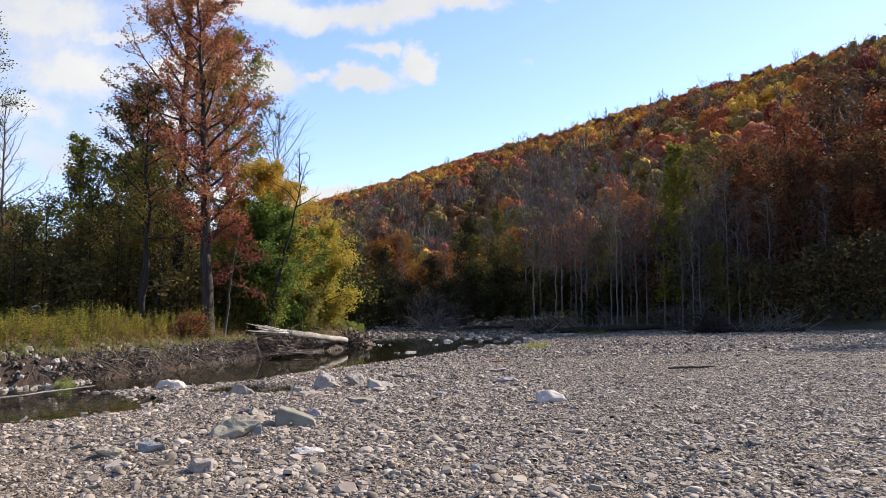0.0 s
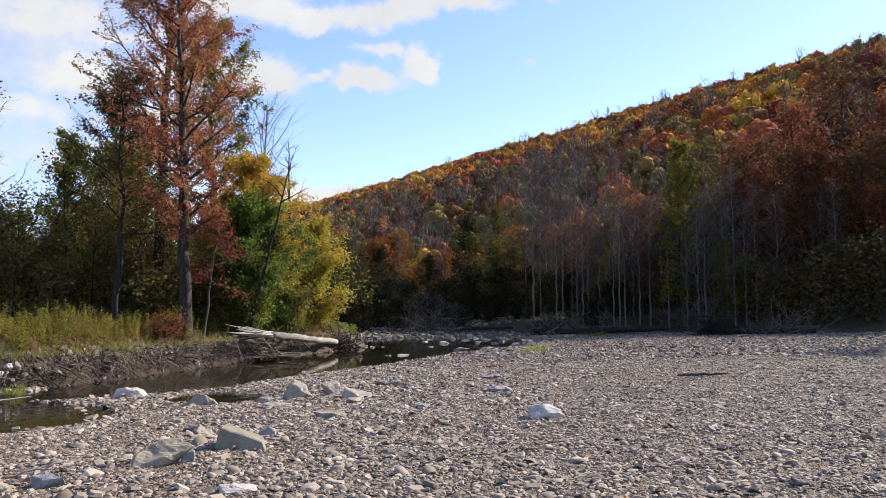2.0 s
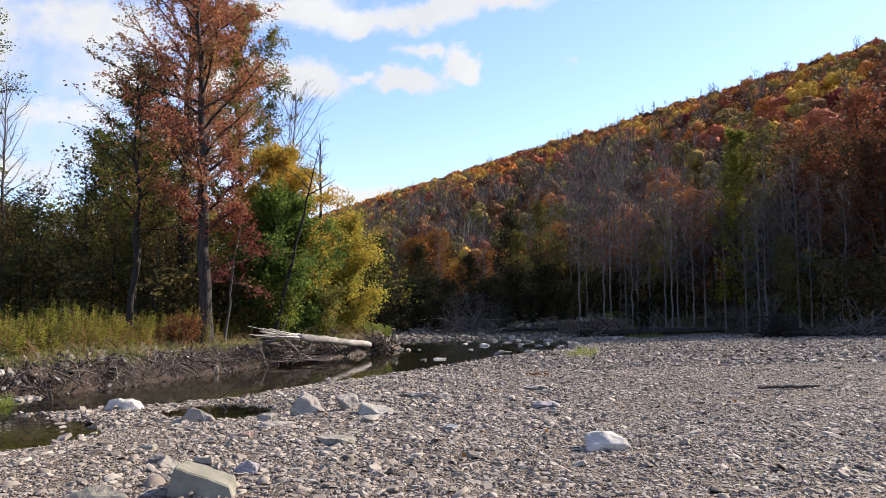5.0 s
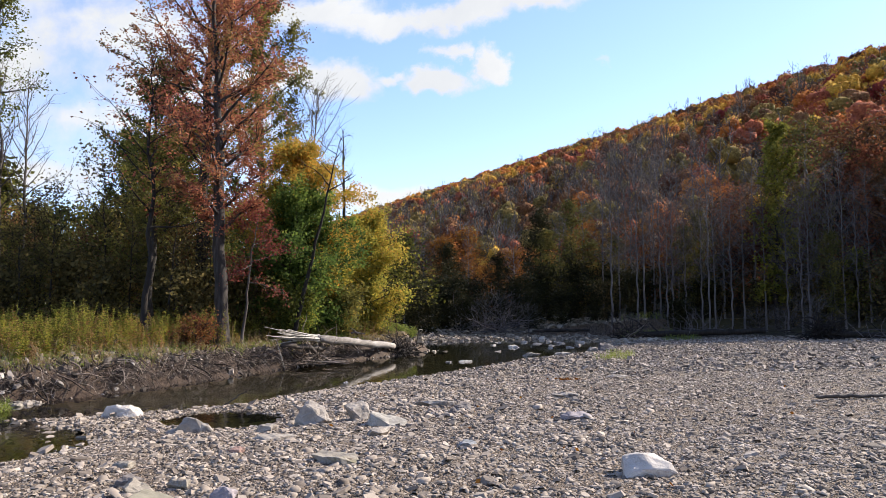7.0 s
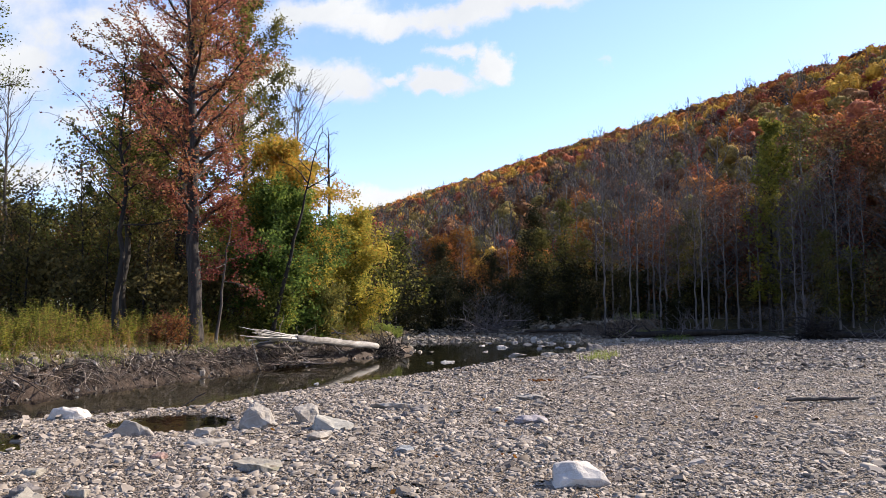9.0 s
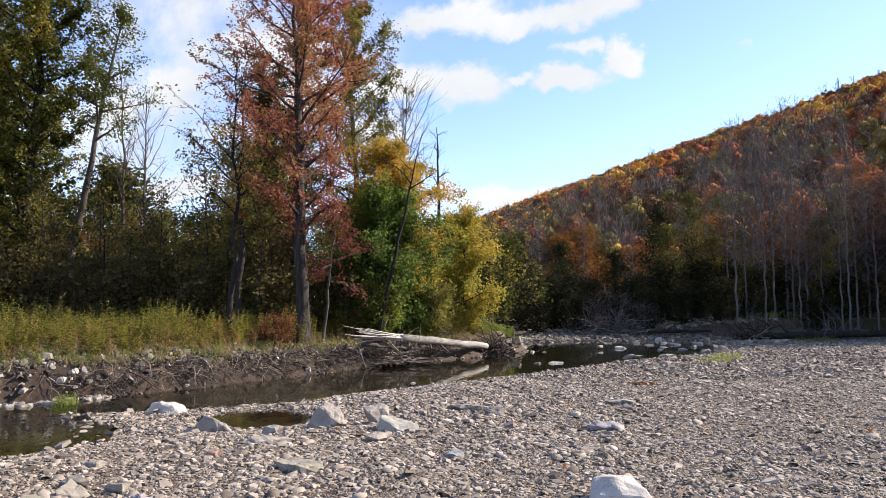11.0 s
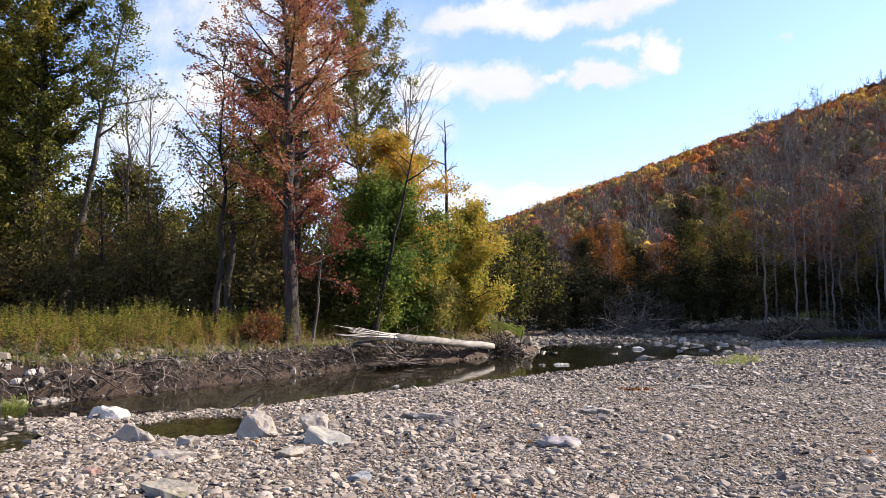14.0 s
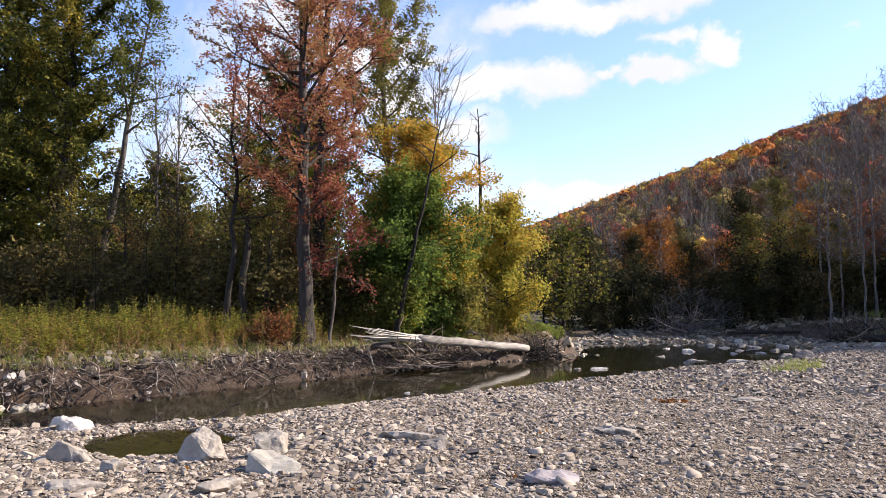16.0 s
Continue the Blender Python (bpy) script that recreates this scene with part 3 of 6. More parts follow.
def land(x, y):
    """Height of the ground and its zone: 0 gravel, 1 riverbed, 2 bank soil, 3 forest floor."""
    x, y = np.asarray(x, dtype=float), np.asarray(y, dtype=float)
    db, ds, dr = line_dist(x, y, BANK), line_dist(x, y, SHORE), line_dist(x, y, BAR)
    d = np.minimum(np.minimum(db, ds), dr)
    inside = within(x, y, RIVER)
    dp = line_dist(x, y, POOL_RING)
    pool = within(x, y, POOL)
    rough = 0.035 * wavy(x, y, 0.9) + 0.02 * wavy(x, y, 2.6, 1.0)
    plane = np.clip(0.028 * x - 0.0105 * y, WATER + 0.10, 0.5) + rough
    near = np.minimum(dr, dp)
    bar = WATER + (plane - WATER) * (0.3 * smooth(near / 0.35) + 0.7 * smooth(near / 2.2))
    ragged = db + 0.22 * wavy(x, y, 1.4, 2.0)
    bank = WATER + np.interp(ragged, [0, 0.12, 0.34, 0.62, 1.3, 2.4, 9, 40], [0.02, 0.3, 0.62, 0.76, 0.92, 1.1, 1.25, 1.5]) + rough
    shore = WATER + np.interp(ds, [0, 0.6, 3, 7, 14, 40], [0.0, 0.08, 0.2, 0.55, 1.1, 1.5]) + 2 * rough
    z = np.where(dr <= np.minimum(db, ds), bar, np.where(db < ds, bank, shore))
    zone = np.where(dr <= np.minimum(db, ds), 0, np.where(db < ds, np.where(ragged < 0.55, 2, 3), np.where(ds < 7, 0, 3)))
    bed = WATER - np.minimum(0.04 + 0.09 * d, 0.4) + rough * 0.8
    z, zone = np.where(inside, bed, z), np.where(inside, 1, zone)
    z, zone = np.where(pool, WATER - np.minimum(0.03 + 0.3 * dp, 0.14), z), np.where(pool, 1, zone)
    s = x * HILL_N[0] + y * HILL_N[1]
    edge = np.where(y > 58, 31 + 0 * s, 41 + 1.2 * wavy(x, y, 0.25))
    wood = (s > edge) & ~inside & (ds > 3)
    up = smooth((s - edge) / 10)
    z = np.where(wood, z * (1 - up) + up * 1.0 + hill_height(x * SLOPE_N[0] + y * SLOPE_N[1]), z)
    zone = np.where(wood, 3, zone)
    return z, zone


def ground_at(x, y):
    return float(land(np.array([x]), np.array([y]))[0][0])


def axis(marks):
    """Grid lines: (from, to, step) stretches joined."""
    out = []
    for a, b, n in marks:
        out.extend(np.linspace(a, b, n, endpoint=False))
    return np.array(out + [marks[-1][1]])


GX = axis([(-1500, -400, 10), (-400, -80, 16), (-80, -20, 40), (-20, -11, 36), (-11, 9, 66), (9, 30, 36), (30, 80, 30), (80, 400, 40), (400, 1500, 20)])
GY = axis([(-900, -100, 10), (-100, -10, 20), (-10, 5, 30), (5, 32, 90), (32, 62, 66), (62, 110, 30), (110, 500, 40), (500, 2000, 25)])
mx_, my_ = np.meshgrid(GX, GY, indexing="ij")
gz, gzone = land(mx_, my_)
nx, ny = len(GX), len(GY)
gv = np.stack([mx_, my_, gz], axis=2).reshape(-1, 3)
gi, gj = np.meshgrid(np.arange(nx - 1), np.arange(ny - 1), indexing="ij")
gi, gj = gi.ravel(), gj.ravel()
gf = np.stack([gi * ny + gj, (gi + 1) * ny + gj, (gi + 1) * ny + gj + 1, gi * ny + gj + 1], axis=1)
gme = mesh_of("ground", gv, gf, None, True)
for m in (M_GRAVEL, M_BED, M_SOIL, M_LITTER):
    gme.materials.append(m)
gq = gzone.reshape(-1)[gf]
gm = np.where((gq == 1).all(axis=1), 1, np.where((gq == 2).any(axis=1), 2, np.where((gq == 3).all(axis=1), 3, np.where((gq == 0).any(axis=1), 0, 3))))
gme.polygons.foreach_set("material_index", gm.astype(np.int32))
ground = tagged(new("ground", gme), "gravel bar, earthen river bank and wooded hillside", "ground", kind="structure")

wv = np.array([(-70, -50, WATER), (9, -50, WATER), (9, 60, WATER), (-70, 60, WATER)])
# the sheet only shows where the bed lies below it
water = tagged(new("water", mesh_of("water", wv, np.array([[0, 1, 2, 3]]), M_WATER)), "shallow still brown water of a creek", "water", kind="structure")


# ---- trees ----
def bend(p0, direction, length, n, rg, wander, rise=0.0):
    """A wandering path from p0."""
    pts = [np.array(p0, dtype=float)]
    d = np.array(direction, dtype=float)
    d /= np.linalg.norm(d)
    for _ in range(n):
        d = d + rg.normal(size=3) * wander + np.array([0, 0, rise])
        d /= np.linalg.norm(d)
        pts.append(pts[-1] + d * length / n)
    return np.array(pts)


def grow(rg, height, radius, crown_from, crown_r, limbs, lean=(0, 0), droop=0.0, shape=1.0, twigs=5, leaf_top=1.0, seg=(6, 4), fork=False, wander=0.05):
    """Limbs of a tree as paths, and the points that its leaves gather round. shape: 1 cone-like, 0 column."""
    paths, fine, tips = [], [], []
    n = 14
    trunk = [np.array([0.0, 0.0, -0.25])]
    for i in range(1, n + 1):
        f = i / n
        trunk.append(np.array([lean[0] * f + rg.normal() * wander * height * 0.12, lean[1] * f + rg.normal() * wander * height * 0.12, height * f]))
    trunk = np.array(trunk)
    rad = radius * (1 - np.linspace(0, 1, n + 1) * 0.9) * np.where(np.arange(n + 1) == 0, 1.5, 1.0)
    paths.append((trunk, rad))
    if fork:
        for k in (-1, 1):
            b = bend(trunk[9], (0.35 * k, 0.1 * k, 1), height * 0.42, 8, rg, 0.07)
            paths.append((b, np.linspace(rad[9] * 0.75, 0.015, 9)))
    for i in range(limbs):
        f = crown_from + (0.98 - crown_from) * (i + rg.uniform(0, 1)) / limbs
        at = f * n
        a = int(min(at, n - 1))
        p0 = trunk[a] + (trunk[a + 1] - trunk[a]) * (at - a)
        g = (f - crown_from) / (1 - crown_from)
        prof = (1 - g) ** 0.7 * shape + (1 - shape) * math.sin(math.pi * min(0.97, 0.2 + 0.75 * g)) + 0.12
        if g < 0.12:
            prof *= 0.7
        az = i * 2.399 + rg.uniform(-0.5, 0.5)
        L = crown_r * prof * rg.uniform(0.7, 1.2)
        tilt = rg.uniform(0.15, 0.7) + g * 0.5 - droop
        limb = bend(p0, (math.cos(az), math.sin(az), tilt), L, seg[0], rg, 0.13, 0.03 - droop * 0.08)
        r0 = max(0.012, radius * 0.34 * (1 - 0.75 * g))
        paths.append((limb, np.linspace(r0, 0.008, seg[0] + 1)))
        for j in range(twigs):
            k = rg.uniform(0.12, 1.0) * seg[0]
            b = int(min(k, seg[0] - 1))
            q = limb[b] + (limb[b + 1] - limb[b]) * (k - b)
            dv = limb[b + 1] - limb[b]
            dv = dv / np.linalg.norm(dv) + rg.normal(size=3) * 0.6
            tw = bend(q, dv, L * rg.uniform(0.2, 0.45) + 0.15, seg[1], rg, 0.2, 0.03 - droop * 0.1)
            fine.append((tw, np.linspace(max(0.006, r0 * 0.3), 0.004, seg[1] + 1)))
            if f <= leaf_top:
                tips.extend(tw[1:])
        if f <= leaf_top:
            tips.extend(limb[seg[0] // 3:])
    for i in range(limbs * 3 if tips else 0):
        f = rg.uniform(crown_from + 0.06, min(0.98, leaf_top))
        a = int(min(f * n, n - 1))
        tips.append(trunk[a] + (trunk[a + 1] - trunk[a]) * (f * n - a) + rg.normal(size=3) * crown_r * 0.09)
    return paths, fine, np.array(tips) if tips else np.zeros((0, 3))


def tree(name, x, y, label, seed, bark, leaf=None, count=0, leaf_size=0.14, spread=0.3, z=None, group="", crown_label="", sides=7, leaf_flat=0.3, leaf_slim=0.62, **kw):
    rg = np.random.default_rng(seed)
    paths, fine, tips = grow(rg, **kw)
    top = thing(name, x, y, ground_at(x, y) if z is None else z, label, "tree", group)
    woody = join(tubes(paths[:1], sides), tubes(paths[1:], 5) if len(paths) > 1 else tubes(paths[:1], 3), tubes(fine, 3) if fine else tubes(paths[:1], 3))
    part("trunk", mesh_of("trunk", *woody, bark, True), top)
    if leaf and count and len(tips):
        idx = rg.integers(0, len(tips), count)
        clump = rg.uniform(0.3, 1.0, len(tips))
        pts = tips[idx] + rg.normal(size=(count, 3)) * spread * clump[idx][:, None]
        part("crown", mesh_of("crown", *leaves(pts, leaf_size, rg, leaf_flat, leaf_slim), leaf), top, crown_label)
    return top


# the wooded left bank
tree("red_maple", -9.3, 27.9, "tall red maple with rust-red autumn leaves on the bank", 11, M_BARK_MAPLE, M_LEAF_RED, 42000, 0.085, 0.14, leaf_flat=0.6,
     height=14.6, radius=0.25, crown_from=0.24, crown_r=2.9, limbs=38, lean=(-0.9, 0.6), shape=0.42, twigs=10, droop=0.03, wander=0.035)
tree("bare_tree", -12.8, 33.5, "tall forked tree, nearly leafless at the top", 12, M_BARK_DARK, M_LEAF_RED, 15000, 0.10, 0.17,
     height=20.5, radius=0.3, leaf_top=0.74, crown_from=0.33, crown_r=3.5, limbs=28, lean=(0.3, 0.4), shape=0.45, fork=True, wander=0.022, twigs=7)
tree("crimson_sapling", -8.9, 28.6, "small sapling with drooping crimson leaves under the maple", 13, M_BARK, M_LEAF_CRIMSON, 2200, 0.085, 0.14,
     height=5.0, radius=0.06, crown_from=0.42, crown_r=1.5, limbs=13, lean=(0.6, -0.2), droop=0.5)
tree("ash_tree", -11.6, 37.0, "tall thin-leaved green ash behind the maple", 14, M_BARK, M_LEAF_OLIVE, 42000, 0.11, 0.22,
     height=15.5, radius=0.22, crown_from=0.2, crown_r=3.0, limbs=36, shape=0.4)
tree("ash_tree", -16.5, 38.0, "tall green ash with a thin blue-green crown", 15, M_BARK_DARK, M_LEAF_GREEN, 30000, 0.13, 0.2,
     height=9.0, radius=0.17, crown_from=0.15, crown_r=2.6, limbs=36, shape=0.5)
tree("ash_tree", -15.5, 35.8, "green ash with thin bluish leaves beside the maple", 36, M_BARK_DARK, M_LEAF_GREEN, 30000, 0.12, 0.22,
     height=12.0, radius=0.16, crown_from=0.25, crown_r=2.4, limbs=30, shape=0.45, droop=0.15)
tree("maple_tree", -8.35, 32.9, "dense green maple turning yellow at its edge", 16, M_BARK_DARK, M_LEAF_MID, 44000, 0.11, 0.24,
     height=5.5, radius=0.14, crown_from=0.05, crown_r=2.6, limbs=48, shape=0.45, droop=0.15)
tree("maple_tree", -8.7, 34.4, "yellow-orange maple behind the green one", 17, M_BARK_DARK, M_LEAF_GOLD, 46000, 0.11, 0.22,
     height=7.9, radius=0.15, crown_from=0.15, crown_r=2.5, limbs=44, shape=0.45, droop=0.1)
tree("yellow_tree", -6.5, 38.4, "small golden yellow tree at the water's edge", 18, M_BARK_DARK, M_LEAF_YELLOW, 27000, 0.11, 0.24,
     height=5.5, radius=0.12, crown_from=0.04, crown_r=1.8, limbs=36, shape=0.4)
tree("bank_sapling", -7.5, 35.6, "green sapling turning yellow between the bank trees", 19, M_BARK_DARK, M_LEAF_YELLOW, 7000, 0.11, 0.25,
     height=3.6, radius=0.07, crown_from=0.15, crown_r=1.1, limbs=18, shape=0.4)
tree("bare_tree", -9.3, 36.4, "slim leafless tree behind the gold maple", 37, M_BARK, droop=-0.5, height=11.2, radius=0.1, crown_from=0.5, crown_r=2.6, limbs=26, twigs=9, shape=0.4, lean=(0.7, 0), wander=0.03)
tree("dead_snag", -8.1, 40.2, "straight dead snag with a broken top", 20, M_BARK_DARK, height=10.2, radius=0.17, crown_from=0.6, crown_r=1.5, limbs=9, twigs=6, wander=0.012, lean=(-0.3, 0))
tree("leaning_snag", -7.85, 30.8, "thin dead tree leaning over the creek", 21, M_BARK_DARK, height=8.0, radius=0.1, crown_from=0.72, crown_r=1.6, limbs=6, twigs=4, lean=(1.7, 0.3), wander=0.015)
tree("dead_tree", -11.4, 27.0, "dead tree with bare twisted branches beside the maple", 22, M_BARK_DARK, M_LEAF_RED, 900, 0.1, 0.2, height=9.5, radius=0.11, crown_from=0.35, crown_r=2.6, limbs=16, twigs=6, lean=(-0.3, 0.3))
tree("dark_trunked_tree", -12.2, 28.6, "dark-trunked tree in the shade of the grove", 23, M_BARK_DARK, M_LEAF_OLIVE, 7000, 0.10, 0.2, height=9.5, radius=0.14, leaf_top=0.7, crown_from=0.35, crown_r=2.2, limbs=20, shape=0.3)
tree("ivy_clad_tree", -27.8, 33.5, "tall ivy-clad tree with dense dark green leaves", 24, M_BARK_DARK, M_LEAF_DEEP, 80000, 0.15, 0.22, height=21, radius=0.3, crown_from=0.08, crown_r=4.2, limbs=54, shape=0.3, lean=(1.0, 0))
tree("ivy_clad_tree", -31.5, 33.0, "tall dark green tree at the forest edge", 25, M_BARK_DARK, M_LEAF_DEEP, 30000, 0.24, 0.3, height=21, radius=0.3, crown_from=0.08, crown_r=5.0, limbs=54, shape=0.25)
tree("leaning_tree", -25.9, 34.0, "leaning grey-trunked tree with leafy top", 26, M_BARK, M_LEAF_GREEN, 6000, 0.13, 0.3, height=16, radius=0.24, crown_from=0.55, crown_r=2.8, limbs=16, lean=(2.8, 0.6), wander=0.02)
for k, (bx, by, bh) in enumerate(((-23.9, 36.2, 13.5), (-23.1, 36.6, 12.0))):
    tree("bare_tree", bx, by, "slim leafless tree against the sky", 30 + k, M_BARK, droop=-0.55, height=bh, radius=0.12, crown_from=0.4, crown_r=2.6, limbs=26, twigs=8, lean=(0.5 * k - 0.6, 0), shape=0.6, wander=0.03)
tree("wood_tree", -36.5, 38.5, "tall dark green tree deeper in the wood", 34, M_BARK_DARK, M_LEAF_DEEP, 14000, 0.3, 0.5, height=15, radius=0.25, crown_from=0.06, crown_r=4.5, limbs=40, shape=0.25)
tree("wood_tree", -31.0, 43.5, "dark green tree deeper in the wood", 35, M_BARK_DARK, M_LEAF_DEEP, 11000, 0.28, 0.45, height=9.5, radius=0.2, crown_from=0.06, crown_r=3.6, limbs=34, shape=0.25)
tree("dark_tree", -31.0, 59.5, "dark green tree rising over the thicket", 33, M_BARK_DARK, M_LEAF_GREEN, 12000, 0.2, 0.28, height=15.2, radius=0.25, crown_from=0.25, crown_r=2.8, limbs=34, shape=0.6)

# thicket behind the meadow: a few kinds, repeated
def thicket(name, label, seed, leaf, count, spots, size=0.16, spread=0.32, **kw):
    first = None
    rg = np.random.default_rng(seed)
    for px, py, sc in spots:
        pz = ground_at(px, py)
        if first is None:
            first = tree(name, px, py, label, seed, M_BARK_DARK, leaf, count, size, spread, group=name + "s of the wood", twigs=3, seg=(4, 2), **kw)
            first.scale = (sc, sc, sc)
        else:
            c = copy_thing(first, pose(px, py, pz, 0, 0, rg.uniform(0, 360)))
            c.scale = (sc, sc, sc * rg.uniform(0.9, 1.15))


thicket("olive_shrub_tree", "olive-brown understorey tree behind the meadow", 41, M_LEAF_OLIVE, 5200,
        [(-14.5, 32.5, 0.85), (-17.0, 33.5, 0.85), (-19.5, 33.0, 0.75), (-22.5, 35.0, 0.85), (-16.0, 36.5, 0.95), (-20.5, 39.5, 1.0), (-25.0, 40, 1.0), (-13.0, 41, 1.0), (-29, 42, 1.1), (-24, 47, 1.2), (-18, 47, 1.2), (-34, 38, 1.0), (-10.5, 44, 1.1), (-38, 34, 1.1), (-33, 50, 1.3), (-40, 44, 1.3)],
        height=5.2, radius=0.09, crown_from=0.08, crown_r=2.3, limbs=24, shape=0.2, size=0.12)
thicket("russet_shrub_tree", "russet-leaved understorey tree in the wood", 42, M_LEAF_BROWN, 5000,
        [(-15.5, 34.6, 0.9), (-18.3, 35.2, 0.9), (-13.6, 34.0, 0.8), (-24.0, 37.5, 0.9), (-27.5, 37.0, 0.9), (-11.5, 40.5, 1.0), (-21, 44, 1.1), (-14, 46, 1.2), (-36, 45, 1.2)],
        height=5.0, radius=0.08, crown_from=0.1, crown_r=2.1, limbs=28, shape=0.2, size=0.12)
thicket("green_wood_tree", "dark green tree of the wood behind", 43, M_LEAF_DEEP, 3200,
        [(-13, 52, 1.0), (-20, 55, 1.1), (-27, 56, 1.1), (-36, 57, 1.2), (-45, 50, 1.2), (-8, 54, 0.9), (-46, 38, 1.1), (-52, 44, 1.3), (-15, 64, 1.1), (-26, 68, 1.2), (-40, 68, 1.3), (-55, 62, 1.4), (-60, 50, 1.3)],
        size=0.26, spread=0.45, height=7.2, radius=0.18, crown_from=0.12, crown_r=3.3, limbs=34, shape=0.3)

thicket("undergrowth_bush", "dark leafy bush in the undergrowth behind the meadow", 44, M_LEAF_SHADE, 2800,
        [(-11.2, 29.6, 1.0), (-13.2, 31.2, 1.1), (-15.2, 30.9, 1.0), (-17.4, 31.6, 1.2), (-19.6, 31.0, 1.0), (-21.8, 32.2, 1.2), (-24.2, 31.6, 1.2), (-26.6, 31.0, 1.3), (-29.0, 30.6, 1.3), (-31.6, 30.0, 1.4), (-34.5, 29, 1.4), (-10.3, 31.6, 1.0), (-12.2, 33.2, 1.1), (-37, 27, 1.4), (-33, 33, 1.5), (-10.0, 38.0, 1.2), (-28, 34.5, 1.3), (-23, 38, 1.4), (-27, 36, 1.7), (-30.5, 34, 1.8), (-33.5, 31.5, 1.8), (-36, 31, 1.9), (-39, 28, 1.9), (-31, 38, 2.0), (-35.5, 36, 2.0), (-41, 32, 2.2), (-8.6, 41.8, 1.0)],
        size=0.14, spread=0.26, height=1.9, radius=0.03, crown_from=0.03, crown_r=1.4, limbs=22, shape=0.15)

thicket("wood_sapling", "thin dark sapling trunk in the shade of the wood", 45, M_LEAF_SHADE, 900,
        [(-11.9, 29.2, 1.0), (-13.0, 32.4, 1.1), (-14.6, 31.4, 0.9), (-16.2, 32.6, 1.2), (-17.8, 31.2, 1.0), (-19.2, 32.4, 0.9), (-20.6, 31.4, 1.1), (-22.4, 33.0, 1.0), (-23.4, 31.0, 0.8), (-25.2, 32.2, 1.1), (-10.9, 30.7, 0.9), (-12.4, 30.6, 0.7), (-18.6, 30.6, 0.8), (-21.4, 30.6, 0.7)],
        size=0.11, spread=0.3, height=5.5, radius=0.05, crown_from=0.4, crown_r=1.4, limbs=14, shape=0.3, lean=(0.3, 0.2), wander=0.03)

# ---- the far bank and the forest edge ----
def stand(name, label, seed, bark, leaf, count, spots, size=0.22, spread=0.4, **kw):
    first = None
    rg = np.random.default_rng(seed)
    for px, py, sc in spots:
        pz = ground_at(px, py)
        if first is None:
            first = tree(name, px, py, label, seed, bark, leaf, count, size, spread, group=name + "s at the forest edge", **{"twigs": 3, "seg": (4, 2), **kw})
            first.scale = (sc, sc, sc)
        else:
            c = copy_thing(first, pose(px, py, pz, 0, 0, rg.uniform(0, 360)))
            c.scale = (sc * rg.uniform(0.85, 1.15), sc * rg.uniform(0.85, 1.15), sc * rg.uniform(0.75, 1.15))


bare_spots = [(s * d, d, k * 0.85 if 0.26 < s < 0.33 else min(k, 0.92)) for s, d, k in [(0.115, 62, 1.05), (0.135, 60, 0.95), (0.15, 61, 1.1), (0.165, 59, 1.0), (0.185, 60, 1.1), (0.2, 58, 0.9), (0.215, 58, 1.05), (0.235, 57, 1.1), (0.25, 57, 0.95), (0.27, 56, 1.0), (0.335, 54, 0.78), (0.345, 57, 0.8), (0.36, 53, 0.85), (0.372, 56, 0.8), (0.385, 53, 0.75), (0.40, 52, 0.72), (0.415, 52, 0.7), (0.43, 53, 0.75), (0.35, 51, 0.65), (0.39, 55, 0.76), (0.09, 66, 1.0), (0.06, 70, 0.9), (0.175, 66, 1.15), (0.225, 65, 1.2), (0.30, 60, 1.1), (0.46, 52, 0.8), (0.54, 50, 0.75), (-0.12, 78, 0.9), (-0.06, 76, 0.85), (0.0, 74, 0.9), (0.125, 58, 1.0), (0.143, 63, 1.1), (0.157, 57, 0.9), (0.178, 62, 1.1), (0.193, 57, 1.0), (0.208, 61, 1.15), (0.228, 60, 0.95), (0.243, 55, 0.9), (0.262, 59, 1.1), (0.285, 57, 1.0), (0.31, 56, 1.05)]]
stand("bare_poplar", "tall leafless grey tree at the forest edge", 51, M_BARK_GREY, M_LEAF_GREY, 800, bare_spots, 0.5, 0.3, leaf_slim=0.06, leaf_flat=0.0, droop=-0.35, height=14.6, radius=0.085, crown_from=0.3, crown_r=2.2, limbs=26, twigs=4, shape=0.35, wander=0.025)
stand("yellow_green_tree", "narrow yellow-green tree at the forest edge", 52, M_BARK_DARK, M_LEAF_OLIVE_SHADED, 4400,
      [(s * d, d, k) for s, d, k in [(0.075, 64, 0.75), (0.10, 64, 0.65), (0.215, 60, 0.7), (0.235, 59, 0.65), (0.045, 66, 0.75), (0.13, 64, 0.65), (0.385, 51, 0.45)]],
      height=13, radius=0.17, crown_from=0.1, crown_r=2.2, limbs=28, shape=0.3)
tree("yellow_green_poplar", 18.1, 56.0, "tall narrow yellow-green poplar at the forest edge", 58, M_BARK_DARK, M_LEAF_LIME, 11000, 0.2, 0.22, height=14.6, radius=0.16, crown_from=0.12, crown_r=1.75, limbs=44, shape=0.25, lean=(0.4, 0))
tree("thin_leaved_poplar", 20.6, 56.5, "grey poplar with few small green leaves remaining", 59, M_BARK_GREY, M_LEAF_OLIVE_SHADED, 4500, 0.17, 0.3, height=14.0, radius=0.13, crown_from=0.2, crown_r=3.2, limbs=40, twigs=7, shape=0.3)
tree("lime_bush", 22.6, 54.5, "light green leafy bush at the foot of the poplars", 60, M_BARK_DARK, M_LEAF_LIME, 4200, 0.16, 0.2, height=4.4, radius=0.05, crown_from=0.05, crown_r=1.7, limbs=26, shape=0.6)
